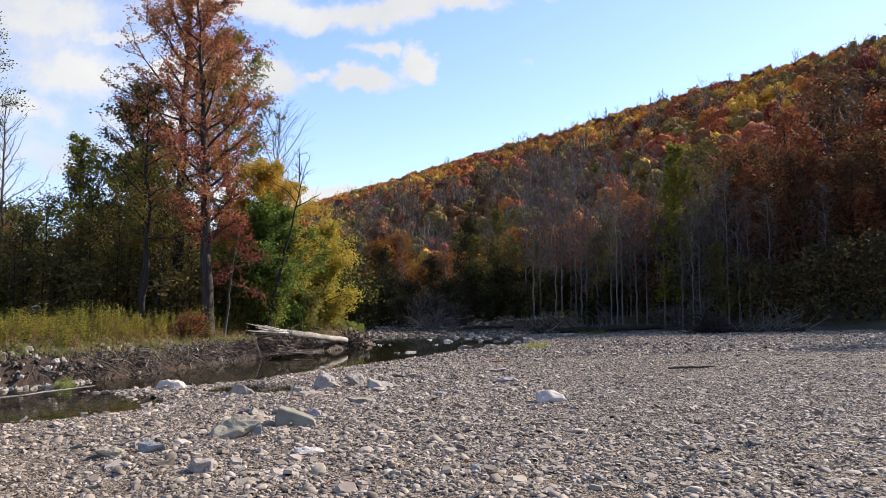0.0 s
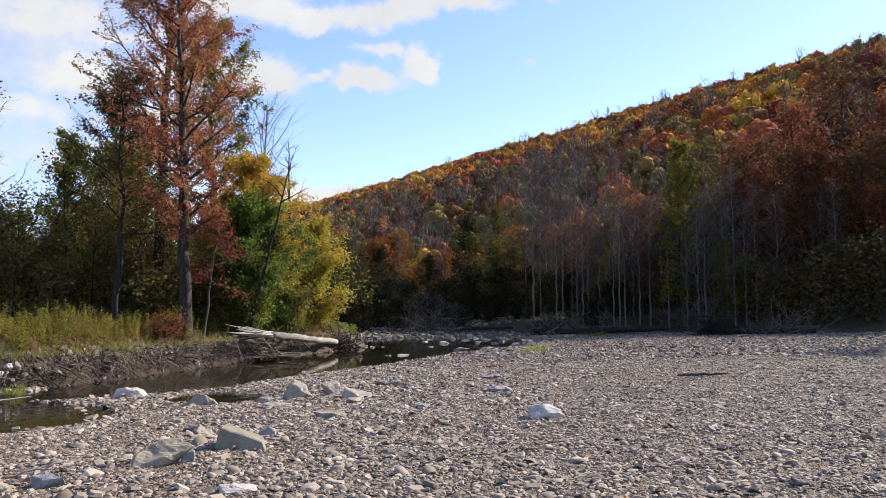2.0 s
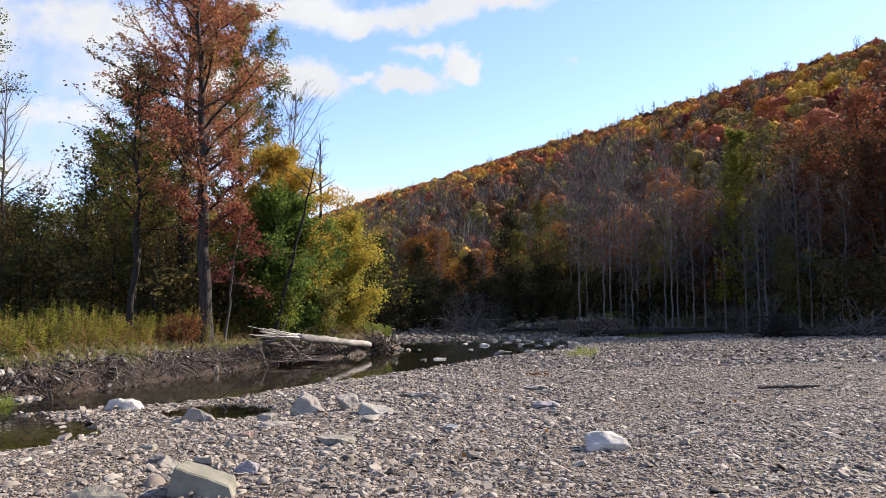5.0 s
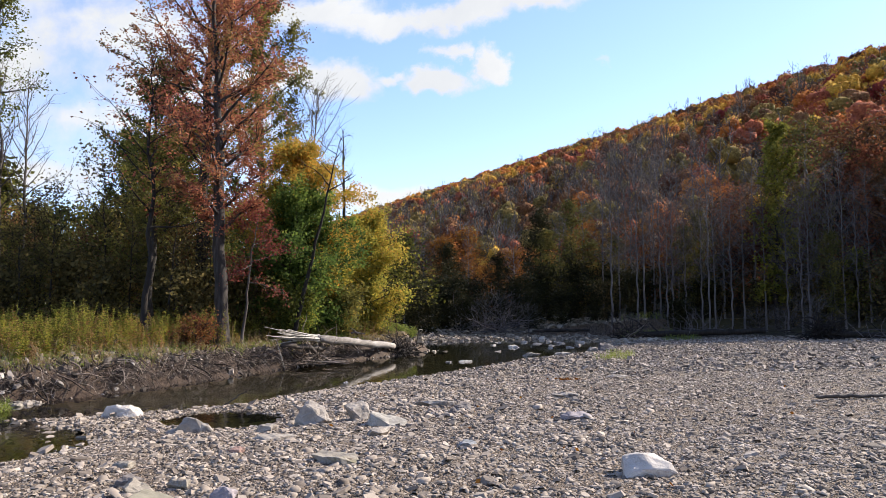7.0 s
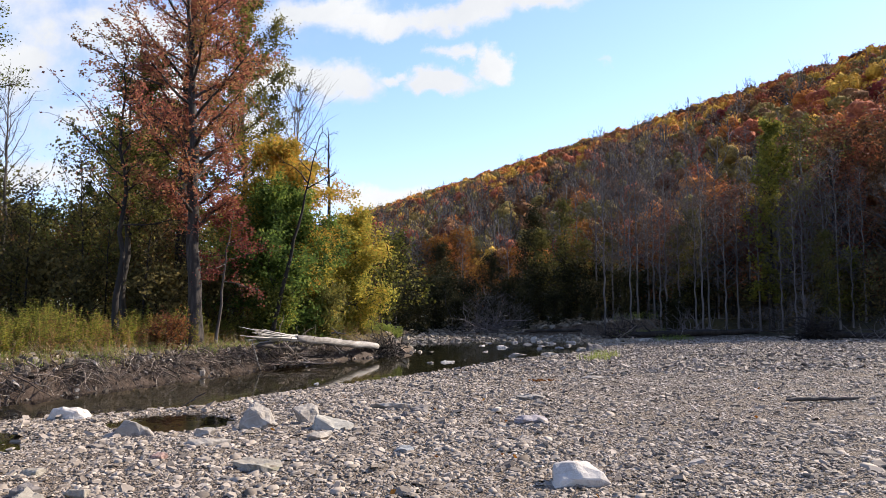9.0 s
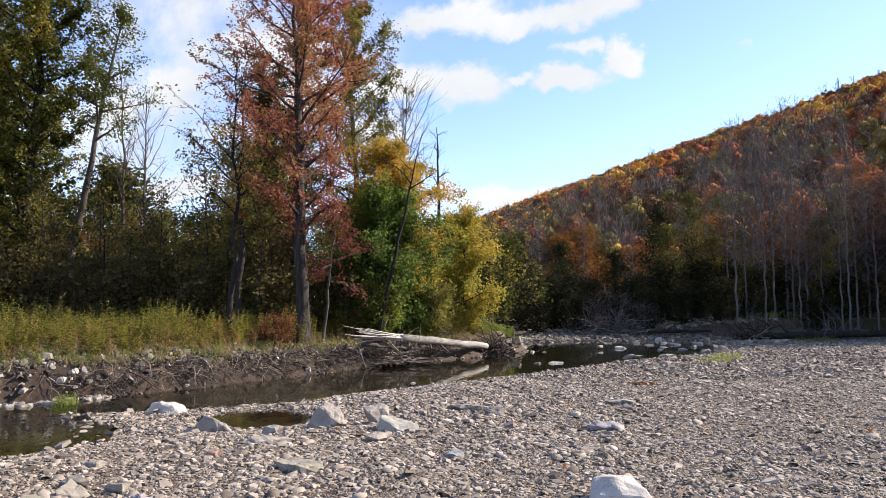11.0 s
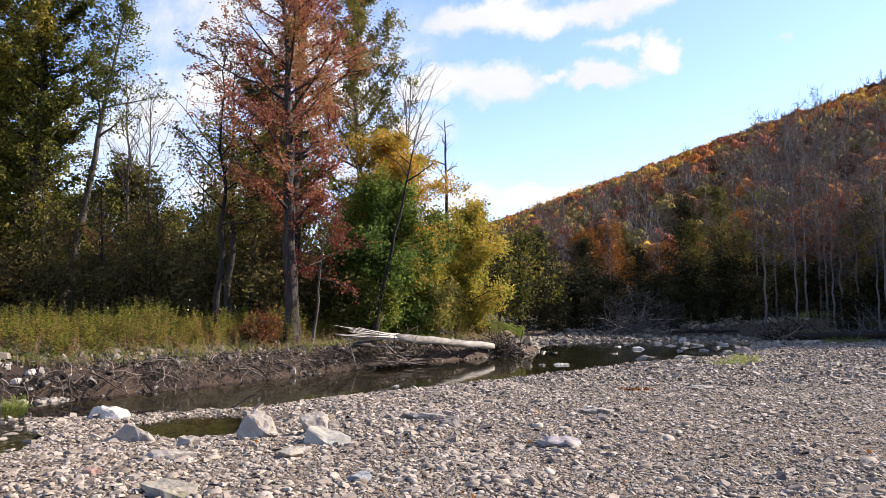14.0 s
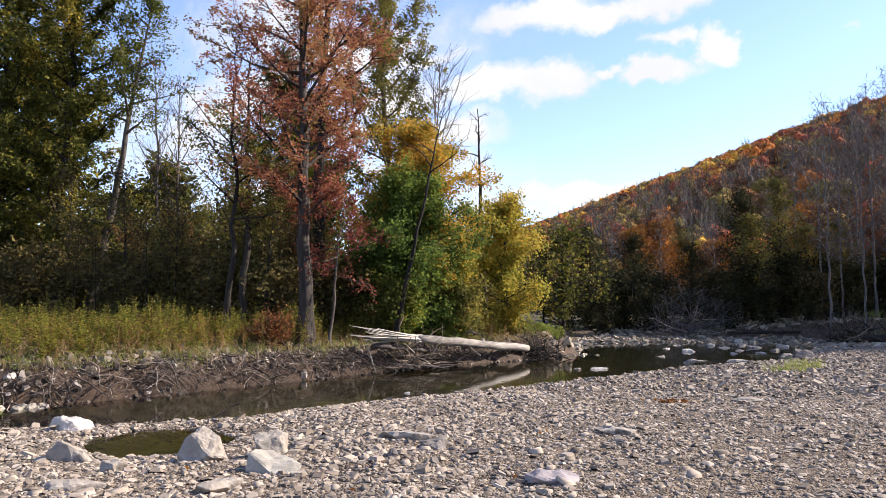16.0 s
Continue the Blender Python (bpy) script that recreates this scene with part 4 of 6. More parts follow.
stand("orange_tree", "orange-leaved tree at the forest edge", 53, M_BARK_DARK, M_LEAF_ORANGE, 5500,
      [(s * d, d, k) for s, d, k in [(-0.065, 82, 1.0), (-0.095, 80, 0.8), (0.095, 72, 0.9), (0.0, 84, 0.9), (-0.03, 70, 0.5), (0.17, 72, 0.9), (0.27, 70, 1.0)]],
      height=9, radius=0.16, crown_from=0.12, crown_r=3.0, limbs=34, shape=0.3)
# Last eight places: unseen trees off to the right, added to shade the gravel.
stand("russet_tree", "russet-brown tree in the shade of the hill", 54, M_BARK_DARK, M_LEAF_BROWN_SHADED, 3200,
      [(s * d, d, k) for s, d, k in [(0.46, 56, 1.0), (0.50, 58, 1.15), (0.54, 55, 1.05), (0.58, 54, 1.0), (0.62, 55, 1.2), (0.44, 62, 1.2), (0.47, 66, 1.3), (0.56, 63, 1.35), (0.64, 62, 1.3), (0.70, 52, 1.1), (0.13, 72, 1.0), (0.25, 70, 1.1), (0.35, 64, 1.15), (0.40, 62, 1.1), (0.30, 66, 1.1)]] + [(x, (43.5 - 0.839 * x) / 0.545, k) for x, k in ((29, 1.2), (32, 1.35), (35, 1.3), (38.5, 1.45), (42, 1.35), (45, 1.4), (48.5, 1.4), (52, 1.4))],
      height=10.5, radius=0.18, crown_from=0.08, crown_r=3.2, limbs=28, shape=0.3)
stand("rust_red_tree", "rust-red tree in the shade of the hill", 57, M_BARK_DARK, M_LEAF_RUST, 4600,
      [(s * d, d, k) for s, d, k in [(0.44, 60, 1.1), (0.47, 57, 0.95), (0.52, 60, 1.15), (0.58, 57, 1.0), (0.63, 60, 1.2), (0.60, 52, 0.85), (0.67, 55, 1.1), (0.41, 66, 1.1), (0.49, 68, 1.25), (0.28, 68, 1.0), (0.2, 70, 0.9)]],
      height=10.5, radius=0.17, crown_from=0.1, crown_r=3.0, limbs=28, shape=0.45)
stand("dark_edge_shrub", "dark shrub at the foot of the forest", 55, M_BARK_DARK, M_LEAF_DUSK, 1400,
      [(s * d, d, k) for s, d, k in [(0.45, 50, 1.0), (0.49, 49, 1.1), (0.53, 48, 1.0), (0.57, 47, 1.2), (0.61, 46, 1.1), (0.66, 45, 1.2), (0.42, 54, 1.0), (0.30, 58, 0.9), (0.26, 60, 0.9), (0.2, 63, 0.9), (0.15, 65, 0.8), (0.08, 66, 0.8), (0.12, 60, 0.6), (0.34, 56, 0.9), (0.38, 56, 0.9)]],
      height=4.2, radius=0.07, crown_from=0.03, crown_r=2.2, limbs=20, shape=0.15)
# Plants darkened by leaf colour to stand for the shaded wood.
stand("evergreen_shrub", "shrub behind the creek, its shade put into dark leaves", 62, M_BARK_DARK, M_LEAF_NIGHT, 2600,
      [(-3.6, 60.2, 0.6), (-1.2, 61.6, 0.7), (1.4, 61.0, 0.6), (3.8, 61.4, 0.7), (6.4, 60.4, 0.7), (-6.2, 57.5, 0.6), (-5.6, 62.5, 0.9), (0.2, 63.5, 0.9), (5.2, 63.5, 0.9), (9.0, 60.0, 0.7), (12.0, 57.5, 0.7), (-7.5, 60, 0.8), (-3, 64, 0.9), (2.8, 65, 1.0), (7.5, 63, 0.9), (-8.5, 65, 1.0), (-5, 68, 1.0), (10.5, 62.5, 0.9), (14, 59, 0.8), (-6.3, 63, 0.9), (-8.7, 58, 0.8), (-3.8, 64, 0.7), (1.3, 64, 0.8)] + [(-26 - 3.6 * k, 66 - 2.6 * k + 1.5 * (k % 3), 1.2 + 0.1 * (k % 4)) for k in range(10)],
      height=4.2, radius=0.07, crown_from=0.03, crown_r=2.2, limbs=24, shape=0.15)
stand("evergreen_tree", "tree behind the creek, its shade put into dark leaves", 63, M_BARK_DARK, M_LEAF_NIGHT, 6500,
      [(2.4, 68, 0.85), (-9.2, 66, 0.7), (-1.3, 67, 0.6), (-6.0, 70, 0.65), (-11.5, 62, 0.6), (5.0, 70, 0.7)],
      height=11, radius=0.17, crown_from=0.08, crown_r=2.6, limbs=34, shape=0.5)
stand("grey_bush", "leafless grey bush on the far shore", 56, M_TWIG, None, 0,
      [(s * d, d, k) for s, d, k in [(-0.035, 60, 1.0), (-0.015, 61, 1.1), (0.005, 62, 0.9), (-0.055, 61, 0.8), (0.02, 60, 0.7), (0.36, 50, 0.9), (0.33, 52, 0.8), (0.15, 57, 0.6), (0.30, 53, 0.7)]],
      height=2.4, radius=0.03, crown_from=0.05, crown_r=1.7, limbs=34, twigs=6, shape=0.2)

# ---- the wooded hillside ----
bm = bmesh.new()
bmesh.ops.create_icosphere(bm, subdivisions=1, radius=1.0)
BALL_V = np.array([v.co[:] for v in bm.verts])
BALL_F = np.array([[v.index for v in f.verts] for f in bm.faces])
bm.free()


def crown_of_clumps(rg, cr, ch, base, n):
    """Centres and radii of the leaf clumps of one crown, heaped round its top and sides."""
    d = rg.normal(size=(n, 3))
    d /= np.linalg.norm(d, axis=1, keepdims=True)
    d[:, 2] = np.abs(d[:, 2]) * rg.choice([1.0, 1.0, 1.0, -0.5], size=n)
    d[0] = (0.1, 0.0, 0.95)
    c = d * np.array([cr, cr, ch * 0.5]) * rg.uniform(0.5, 0.68, size=(n, 1))
    c[:, 2] += base + ch * 0.5
    return c, cr * rg.uniform(0.36, 0.56, size=n)


def bare_paths(rg, x, y, z, h):
    """Trunk and steep bare branches of a far leafless tree."""
    lean = rg.normal(0, 0.03, 2) * h
    trunk = np.array([(x, y, z), (x + lean[0] * 0.5, y + lean[1] * 0.5, z + h * 0.5), (x + lean[0], y + lean[1], z + h)])
    out = [(trunk, np.array([0.16, 0.10, 0.03]))]
    for i in range(15):
        f = rg.uniform(0.3, 0.92)
        p = trunk[0] + (trunk[2] - trunk[0]) * f
        a, reach = rg.uniform(0, 6.283), h * (1.05 - f) * rg.uniform(0.2, 0.45)
        tip = p + np.array([math.cos(a) * reach, math.sin(a) * reach, reach * rg.uniform(1.0, 2.2)])
        mid = (p + tip) / 2 + np.array([math.cos(a), math.sin(a), -0.6]) * reach * 0.12
        out.append((np.array([p, mid, tip]), np.array([0.06, 0.045, 0.02])))
        for j in range(2):
            q = mid + (tip - mid) * rg.uniform(0, 0.6)
            e = q + np.array([rg.normal() * 0.5, rg.normal() * 0.5, rg.uniform(0.6, 1.4)]) * reach * 0.4
            out.append((np.array([q, (q + e) / 2, e]), np.array([0.04, 0.035, 0.02])))
    return out


def hillside():
    """The hill's forest, by colour: each crown is a heap of leaf clumps; between them stand leafless trees."""
    rg = np.random.default_rng(77)
    kinds = [("red", H_RED, 0.13), ("crimson", H_CRIMSON, 0.025), ("orange", H_ORANGE, 0.20), ("yellow", H_YELLOW, 0.20), ("olive", H_OLIVE, 0.20), ("russet", H_BROWN, 0.20), ("grey", H_GREY, 0.10), ("shaded_maroon", H_MAROON_SHADED, 0.015)]
    probs = np.array([k[2] for k in kinds])
    heaps, bare = [[] for _ in kinds], []
    for s in np.arange(56, 234, 4.3):
        for u in np.arange(-110, 640, 4.6 if s < 150 else 5.2):
            ss, uu = s + rg.uniform(-0.45, 0.45) * 4.6, u + rg.uniform(-0.45, 0.45) * 4.8
            x, y = ss * SLOPE_N[0] + uu * SLOPE_U[0], ss * SLOPE_N[1] + uu * SLOPE_U[1]
            az, R = math.degrees(math.atan2(x, y)), math.hypot(x, y)
            if y < 30 or az < -21 or az > 39 or R > 640:
                continue
            up = (ss - FOOT) / (RIDGE - FOOT)
            patch = noise.noise(Vector((x * 0.024, y * 0.024, 3.0)))
            w = probs * (1 + np.array([0.4, 0.2, 0.5, 0.9, -0.4, -0.2, -1.4, -0.3]) * patch * 1.8)
            low = np.clip(((0.52 if az < 14 else 0.34) - up) / 0.28, 0, 1)
            w = np.clip(w, 0.015, None) * (1 + low * np.array([-0.3, -0.7, -0.6, -0.8, 0.3, 0.7, 2.2, 1.0]))
            # Shade on the lower right slope, painted by favouring dark crowns over bright ones.
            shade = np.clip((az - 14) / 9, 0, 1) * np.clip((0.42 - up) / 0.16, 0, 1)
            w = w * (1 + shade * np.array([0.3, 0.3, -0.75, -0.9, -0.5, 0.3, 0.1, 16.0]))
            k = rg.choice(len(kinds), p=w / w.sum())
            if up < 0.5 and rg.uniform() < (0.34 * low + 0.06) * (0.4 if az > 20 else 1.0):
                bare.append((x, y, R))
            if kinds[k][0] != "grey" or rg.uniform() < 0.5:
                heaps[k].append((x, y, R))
            else:
                bare.append((x, y, R))
    # the wood on the flat beyond the left bank
    for R in np.arange(95, 190, 9.0):
        for az in np.arange(-66, -17, math.degrees(8.0 / R)):
            r2, a2 = R + rg.uniform(-2.5, 2.5), radians(az + rg.uniform(-1.5, 1.5))
            x, y = r2 * math.sin(a2), r2 * math.cos(a2)
            if x * SLOPE_N[0] + y * SLOPE_N[1] < 50:
                heaps[rg.choice([4, 5, 6, 3, 0], p=[0.5, 0.25, 0.15, 0.06, 0.04])].append((x, y, max(R, 130.0)))
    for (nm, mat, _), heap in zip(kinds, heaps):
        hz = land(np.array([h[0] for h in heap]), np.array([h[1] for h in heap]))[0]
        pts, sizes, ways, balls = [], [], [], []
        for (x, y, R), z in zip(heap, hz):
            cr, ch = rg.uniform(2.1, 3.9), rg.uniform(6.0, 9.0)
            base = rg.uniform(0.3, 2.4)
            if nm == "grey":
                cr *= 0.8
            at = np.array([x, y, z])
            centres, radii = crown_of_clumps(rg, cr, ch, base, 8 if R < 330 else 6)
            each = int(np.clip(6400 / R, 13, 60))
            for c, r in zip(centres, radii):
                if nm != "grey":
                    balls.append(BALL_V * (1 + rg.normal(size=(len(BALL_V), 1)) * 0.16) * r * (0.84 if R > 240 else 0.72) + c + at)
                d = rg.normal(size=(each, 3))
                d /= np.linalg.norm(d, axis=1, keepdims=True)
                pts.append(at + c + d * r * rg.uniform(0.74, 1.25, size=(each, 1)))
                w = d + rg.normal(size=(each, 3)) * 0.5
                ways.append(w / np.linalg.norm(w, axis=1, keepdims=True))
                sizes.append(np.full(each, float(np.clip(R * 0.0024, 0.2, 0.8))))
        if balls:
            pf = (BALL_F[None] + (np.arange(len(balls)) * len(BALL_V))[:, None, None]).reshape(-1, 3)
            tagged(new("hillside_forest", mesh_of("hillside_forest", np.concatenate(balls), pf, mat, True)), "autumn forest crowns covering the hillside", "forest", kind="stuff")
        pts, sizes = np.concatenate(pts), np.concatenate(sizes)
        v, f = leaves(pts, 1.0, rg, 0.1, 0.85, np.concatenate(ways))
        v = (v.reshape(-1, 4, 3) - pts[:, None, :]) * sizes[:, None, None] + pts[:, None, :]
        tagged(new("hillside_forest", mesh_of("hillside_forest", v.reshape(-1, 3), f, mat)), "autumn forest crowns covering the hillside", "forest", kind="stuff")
    bz = land(np.array([h[0] for h in bare]), np.array([h[1] for h in bare]))[0]
    paths = []
    for (x, y, R), z in zip(bare, bz):
        paths.extend(bare_paths(rg, x, y, z, rg.uniform(8.5, 13.5)))
    tagged(new("hillside_bare_trees", mesh_of("hillside_bare_trees", *tubes(paths, 3), M_BARK_HILL, True)), "leafless grey trees among the autumn crowns of the hillside", "forest", kind="stuff")


hillside()


# ---- boulders and stones ----
def rock_mesh(name, seed, size, mat, points=20, bevel=0.035, boxy=0.75, grain=0.065, wedge=None):
    """A weathered block: the hull of scattered points, edges worn, faces uneven; it stands on its origin."""
    rg = np.random.default_rng(seed)
    d = rg.normal(size=(points, 3))
    d /= np.linalg.norm(d, axis=1, keepdims=True)
    d = np.sign(d) * np.abs(d) ** boxy * rg.uniform(0.68, 1.0, size=(points, 1))
    d /= np.abs(d).max(axis=0)
    if wedge is not None:
        d = np.array([(sx, sy, sz) for sx in (-1, 1) for sy in (-1, 1) for sz in (-1, 1)], dtype=float)
        d[:, :2] *= np.where(d[:, 2:] > 0, 0.78, 1.0)
        d[:, 2] -= np.where(d[:, 2] > 0, (d[:, 0] + 1) * wedge, 0)
        d += rg.uniform(-0.16, 0.16, size=d.shape)
    bm = bmesh.new()
    for p in d:
        bm.verts.new((p[0] * size[0] / 2, p[1] * size[1] / 2, max(p[2], -0.55) * size[2] / 1.55 + size[2] * 0.2))
    r = bmesh.ops.convex_hull(bm, input=bm.verts)
    bmesh.ops.delete(bm, geom=list({g for g in r["geom_interior"] if isinstance(g, bmesh.types.BMVert)}), context="VERTS")
    bmesh.ops.dissolve_limit(bm, angle_limit=radians(12), verts=bm.verts, edges=bm.edges)
    bmesh.ops.bevel(bm, geom=list(bm.edges), offset=bevel * min(size), segments=1 if grain else 2, profile=0.6, affect="EDGES")
    bmesh.ops.triangulate(bm, faces=bm.faces)
    if grain:
        for cut in (0.3, 0.18, 0.1):
            bmesh.ops.subdivide_edges(bm, edges=[e for e in bm.edges if e.calc_length() > max(size) * cut], cuts=1)
            bmesh.ops.triangulate(bm, faces=bm.faces)
        for v in bm.verts:
            q = v.co / max(size)
            n = noise.noise(q * 2.6 + Vector((seed, 0, 0))) + 0.6 * noise.noise(q * 6 + Vector((0, seed, 0))) + 0.35 * noise.noise(q * 13 + Vector((0, 0, seed))) - 0.5 * abs(noise.noise(q * 4 + Vector((seed, seed, 0))))
            v.co += v.co.normalized() * n * grain * max(size)
    me = bpy.data.meshes.new(name)
    bm.to_mesh(me)
    bm.free()
    me.materials.append(mat)
    return me


def rock(name, x, y, size, mat, label, seed, turn=0.0, sink=0.15, group="", z=None, **kw):
    me = rock_mesh(name, seed, size, mat, **kw)
    gz_ = ground_at(x, y) if z is None else z
    return thing(name, x, y, gz_ - sink * size[2], label, "rock", group, radians(turn), me)


rock("boulder", -2.75, 16.5, (0.68, 0.55, 0.56), M_GREY_ROCK, "large grey sandstone boulder with a pointed top beside a pool", 3, 15, points=13)
rock("boulder", -2.12, 16.95, (0.55, 0.5, 0.42), M_GREY_ROCK, "brownish boulder behind two larger blocks", 8, 60, points=13)
rock("boulder", -1.42, 16.1, (0.78, 0.5, 0.36), M_GREEN_ROCK, "pale greenish boulder with a flat top", 5, -20, points=14)
rock("boulder", -6.85, 18.05, (0.84, 0.62, 0.56), M_WHITE_ROCK, "white boulder standing in the shallow water", 24, 20, points=26, boxy=1.0, grain=0.055, z=WATER - 0.03)
rock("boulder", -4.6, 16.2, (0.9, 0.42, 0.38), M_GREY_ROCK, "long low grey boulder on the gravel", 9, 10, points=18, boxy=0.85)
rock("boulder", -2.2, 10.65, (0.64, 0.54, 0.4), M_SLATE, "grey slanted boulder with a flat sunlit top", 27, 8, wedge=0.46, grain=0.03)
rock("boulder", -2.85, 9.75, (0.68, 0.5, 0.36), M_MOSSY, "mossy tan boulder on the gravel", 31, 20, points=16, boxy=0.8)
rock("boulder", 1.82, 12.62, (0.66, 0.5, 0.29), M_WHITE_ROCK, "smooth white boulder lying alone on the gravel", 17, 5, points=36, boxy=1.0, grain=0.022)
rock("slab", -0.95, 18.35, (0.92, 0.6, 0.2), M_GREY_ROCK, "flat pale slab half sunk in gravel", 41, 12, points=14)
rock("slab", -1.55, 13.35, (0.72, 0.45, 0.13), M_TAN_ROCK, "flat olive slab lying in the gravel", 42, -5, points=14)
rock("slab", 1.5, 19.6, (0.62, 0.42, 0.14), M_GREY_ROCK, "flat grey slab half sunk in gravel", 43, 0)
rock("slab", 1.46, 16.5, (0.55, 0.4, 0.17), M_PURPLE_ROCK, "purplish grey slab in the gravel", 44, 30)
rock("slab", -2.75, 14.85, (0.6, 0.38, 0.22), M_GREY_ROCK, "pale wedge-shaped slab on the gravel", 45, 30, points=12)
rock("slab", -1.42, 15.25, (0.5, 0.36, 0.18), M_GREY_ROCK, "low grey slab in front of the boulders", 46, 80, points=13)
rock("slab", -0.4, 17.95, (0.42, 0.3, 0.16), M_DARK_ROCK, "dark slab at the side of a pale one", 47, 10)
rock("slab", 3.0, 23.9, (0.8, 0.5, 0.12), M_GREY_ROCK, "broad flat slab in the gravel", 48, 0)
rock("slab", -1.57, 8.3, (0.36, 0.26, 0.09), M_WHITE_ROCK, "pale flat stone on the gravel", 49, 10)
rock("slab", -3.9, 13.0, (0.3, 0.24, 0.14), M_TAN_ROCK, "olive-tan stone on the gravel", 50)
rock("cobble", -3.05, 11.9, (0.42, 0.3, 0.26), M_TAN_ROCK, "brown upright cobble on the gravel", 51, 40, points=12)
rock("cobble", -3.35, 12.15, (0.3, 0.24, 0.17), M_DARK_ROCK, "dark cobble against a brown one", 52)
rock("cobble", -2.8, 12.1, (0.24, 0.2, 0.15), M_TAN_ROCK, "tan cobble against a brown one", 53)
rock("cobble", -3.55, 8.72, (0.38, 0.28, 0.2), M_BLUE_ROCK, "bluish grey cobble on the gravel", 54, 0, points=16)
rock("cobble", -3.92, 8.45, (0.34, 0.26, 0.17), M_MOSSY, "yellowish tan cobble on the gravel", 55, 10, points=16)
rock("cobble", -2.52, 7.52, (0.36, 0.26, 0.16), M_GREY_ROCK, "pale flat-topped cobble on the gravel", 56, 20)
rock("cobble", -2.9, 13.75, (0.2, 0.15, 0.12), M_RED_ROCK, "small reddish cobble on the gravel", 57)
rock("cobble", -0.52, 17.05, (0.19, 0.16, 0.16), M_DARK_ROCK, "round dark cobble on the gravel", 58, points=24, boxy=0.9)
rock("cobble", 0.3, 7.1, (0.14, 0.1, 0.07), M_BLUE_ROCK, "small blue-black cobble on the gravel", 59)
rock("cobble", 3.4, 7.95, (0.17, 0.15, 0.11), M_DARK_ROCK, "small dark brown cobble on the gravel", 60)
rock("cobble", -2.55, 9.75, (0.17, 0.13, 0.2), M_BLUE_ROCK, "dark cobble leaning on a mossy boulder", 61)
rock("cobble", -2.1, 11.55, (0.3, 0.22, 0.15), M_PURPLE_ROCK, "purplish cobble on the gravel", 62)
rock("cobble", -3.2, 15.6, (0.32, 0.22, 0.2), M_GREY_ROCK, "grey cobble near the boulders", 63)
rock("cobble", -0.1, 14.3, (0.3, 0.24, 0.1), M_BLUE_ROCK, "flat bluish stone in the gravel", 64)
rock("boulder", 4.9, 41.8, (1.0, 0.8, 0.62), M_DARK_ROCK, "dark boulder at the water's edge", 65, points=14)
rock("boulder", 4.3, 42.6, (0.6, 0.5, 0.4), M_GREY_ROCK, "grey boulder beside a darker one", 66)
rock("slab", 2.6, 38.6, (1.0, 0.6, 0.18), M_GREY_ROCK, "flat stone at the water's edge", 67, z=WATER + 0.02)
rock("slab", 1.1, 37.6, (0.9, 0.6, 0.2), M_GREY_ROCK, "pale flat stone at the water's edge", 68, z=WATER + 0.02)
rock("cobble", -4.3, 24.9, (0.2, 0.16, 0.2), M_WHITE_ROCK, "white cobble at the water's edge", 69)
rock("boulder", -8.15, 12.5, (0.6, 0.5, 0.42), M_DARK_ROCK, "dark wet rock in the shallows", 70, z=WATER - 0.1)
for k, (sx, sy, sw) in enumerate(((0.2, 45.5, 1.0), (-0.5, 41.0, 0.5), (2.2, 44.5, 0.7), (3.3, 45.5, 0.8), (1.6, 49.5, 1.0), (3.0, 50.5, 1.1), (-1.0, 47.5, 0.6), (4.0, 48.0, 0.9), (-2.2, 33.2, 0.4), (-1.6, 33.6, 0.7), (2.4, 47.3, 0.6), (0.9, 51.8, 0.9), (4.4, 52.2, 1.0), (-0.8, 50.6, 0.7), (2.4, 52.8, 0.9))):
    rock("river_stone", sx, sy, (sw * 0.85, sw * 0.62, sw * 0.27), M_WHITE_ROCK if k % 3 == 0 else M_GREY_ROCK, "pale stone rising from the still water", 80 + k, k * 40, group="stones in the river", points=14, bevel=0.07, z=WATER - sw * 0.05)
rgb = np.random.default_rng(8)
for k in range(64):
    t_ = rgb.uniform(0, 1)
    off = rgb.uniform(-0.15, 0.75)
    sx, sy = -12.7 + 2.7 * t_ + 0.825 * off, 16.2 + 3.7 * t_ - 0.565 * off
    if k >= 58:
        t_ = rgb.uniform(0, 1)
        sx, sy = -10.9 + 2.3 * t_ + rgb.normal() * 0.2, 21.6 + 5.4 * t_ + rgb.normal() * 0.3
    sw = rgb.uniform(0.13, 0.36)
    rock("bank_stone", sx, sy, (sw, sw * 0.75, sw * 0.55), [M_GREY_ROCK, M_TAN_ROCK, M_GREY_ROCK, M_TAN_ROCK][k % 4], "pale stone lying on the eroded bank", 110 + k, k * 33, group="stones on the bank", points=14, z=max(ground_at(sx, sy), WATER - 0.02))

for k in range(56):
    t_, off = rgb.uniform(0, 1), rgb.uniform(-0.95, 0.55)
    sx, sy = -13.2 + 3.2 * t_ + 0.825 * off, 15.5 + 4.3 * t_ - 0.565 * off
    sw = rgb.uniform(0.12, 0.32)
    rock("bank_stone", sx, sy, (sw, sw * 0.75, sw * 0.5), [M_GREY_ROCK, M_TAN_ROCK, M_WHITE_ROCK, M_GREY_ROCK][k % 4], "pale stone piled on the foot of the bank", 700 + k, k * 47, group="stones on the bank", points=12, grain=0.0, bevel=0.09, z=max(ground_at(sx, sy), WATER - 0.02))


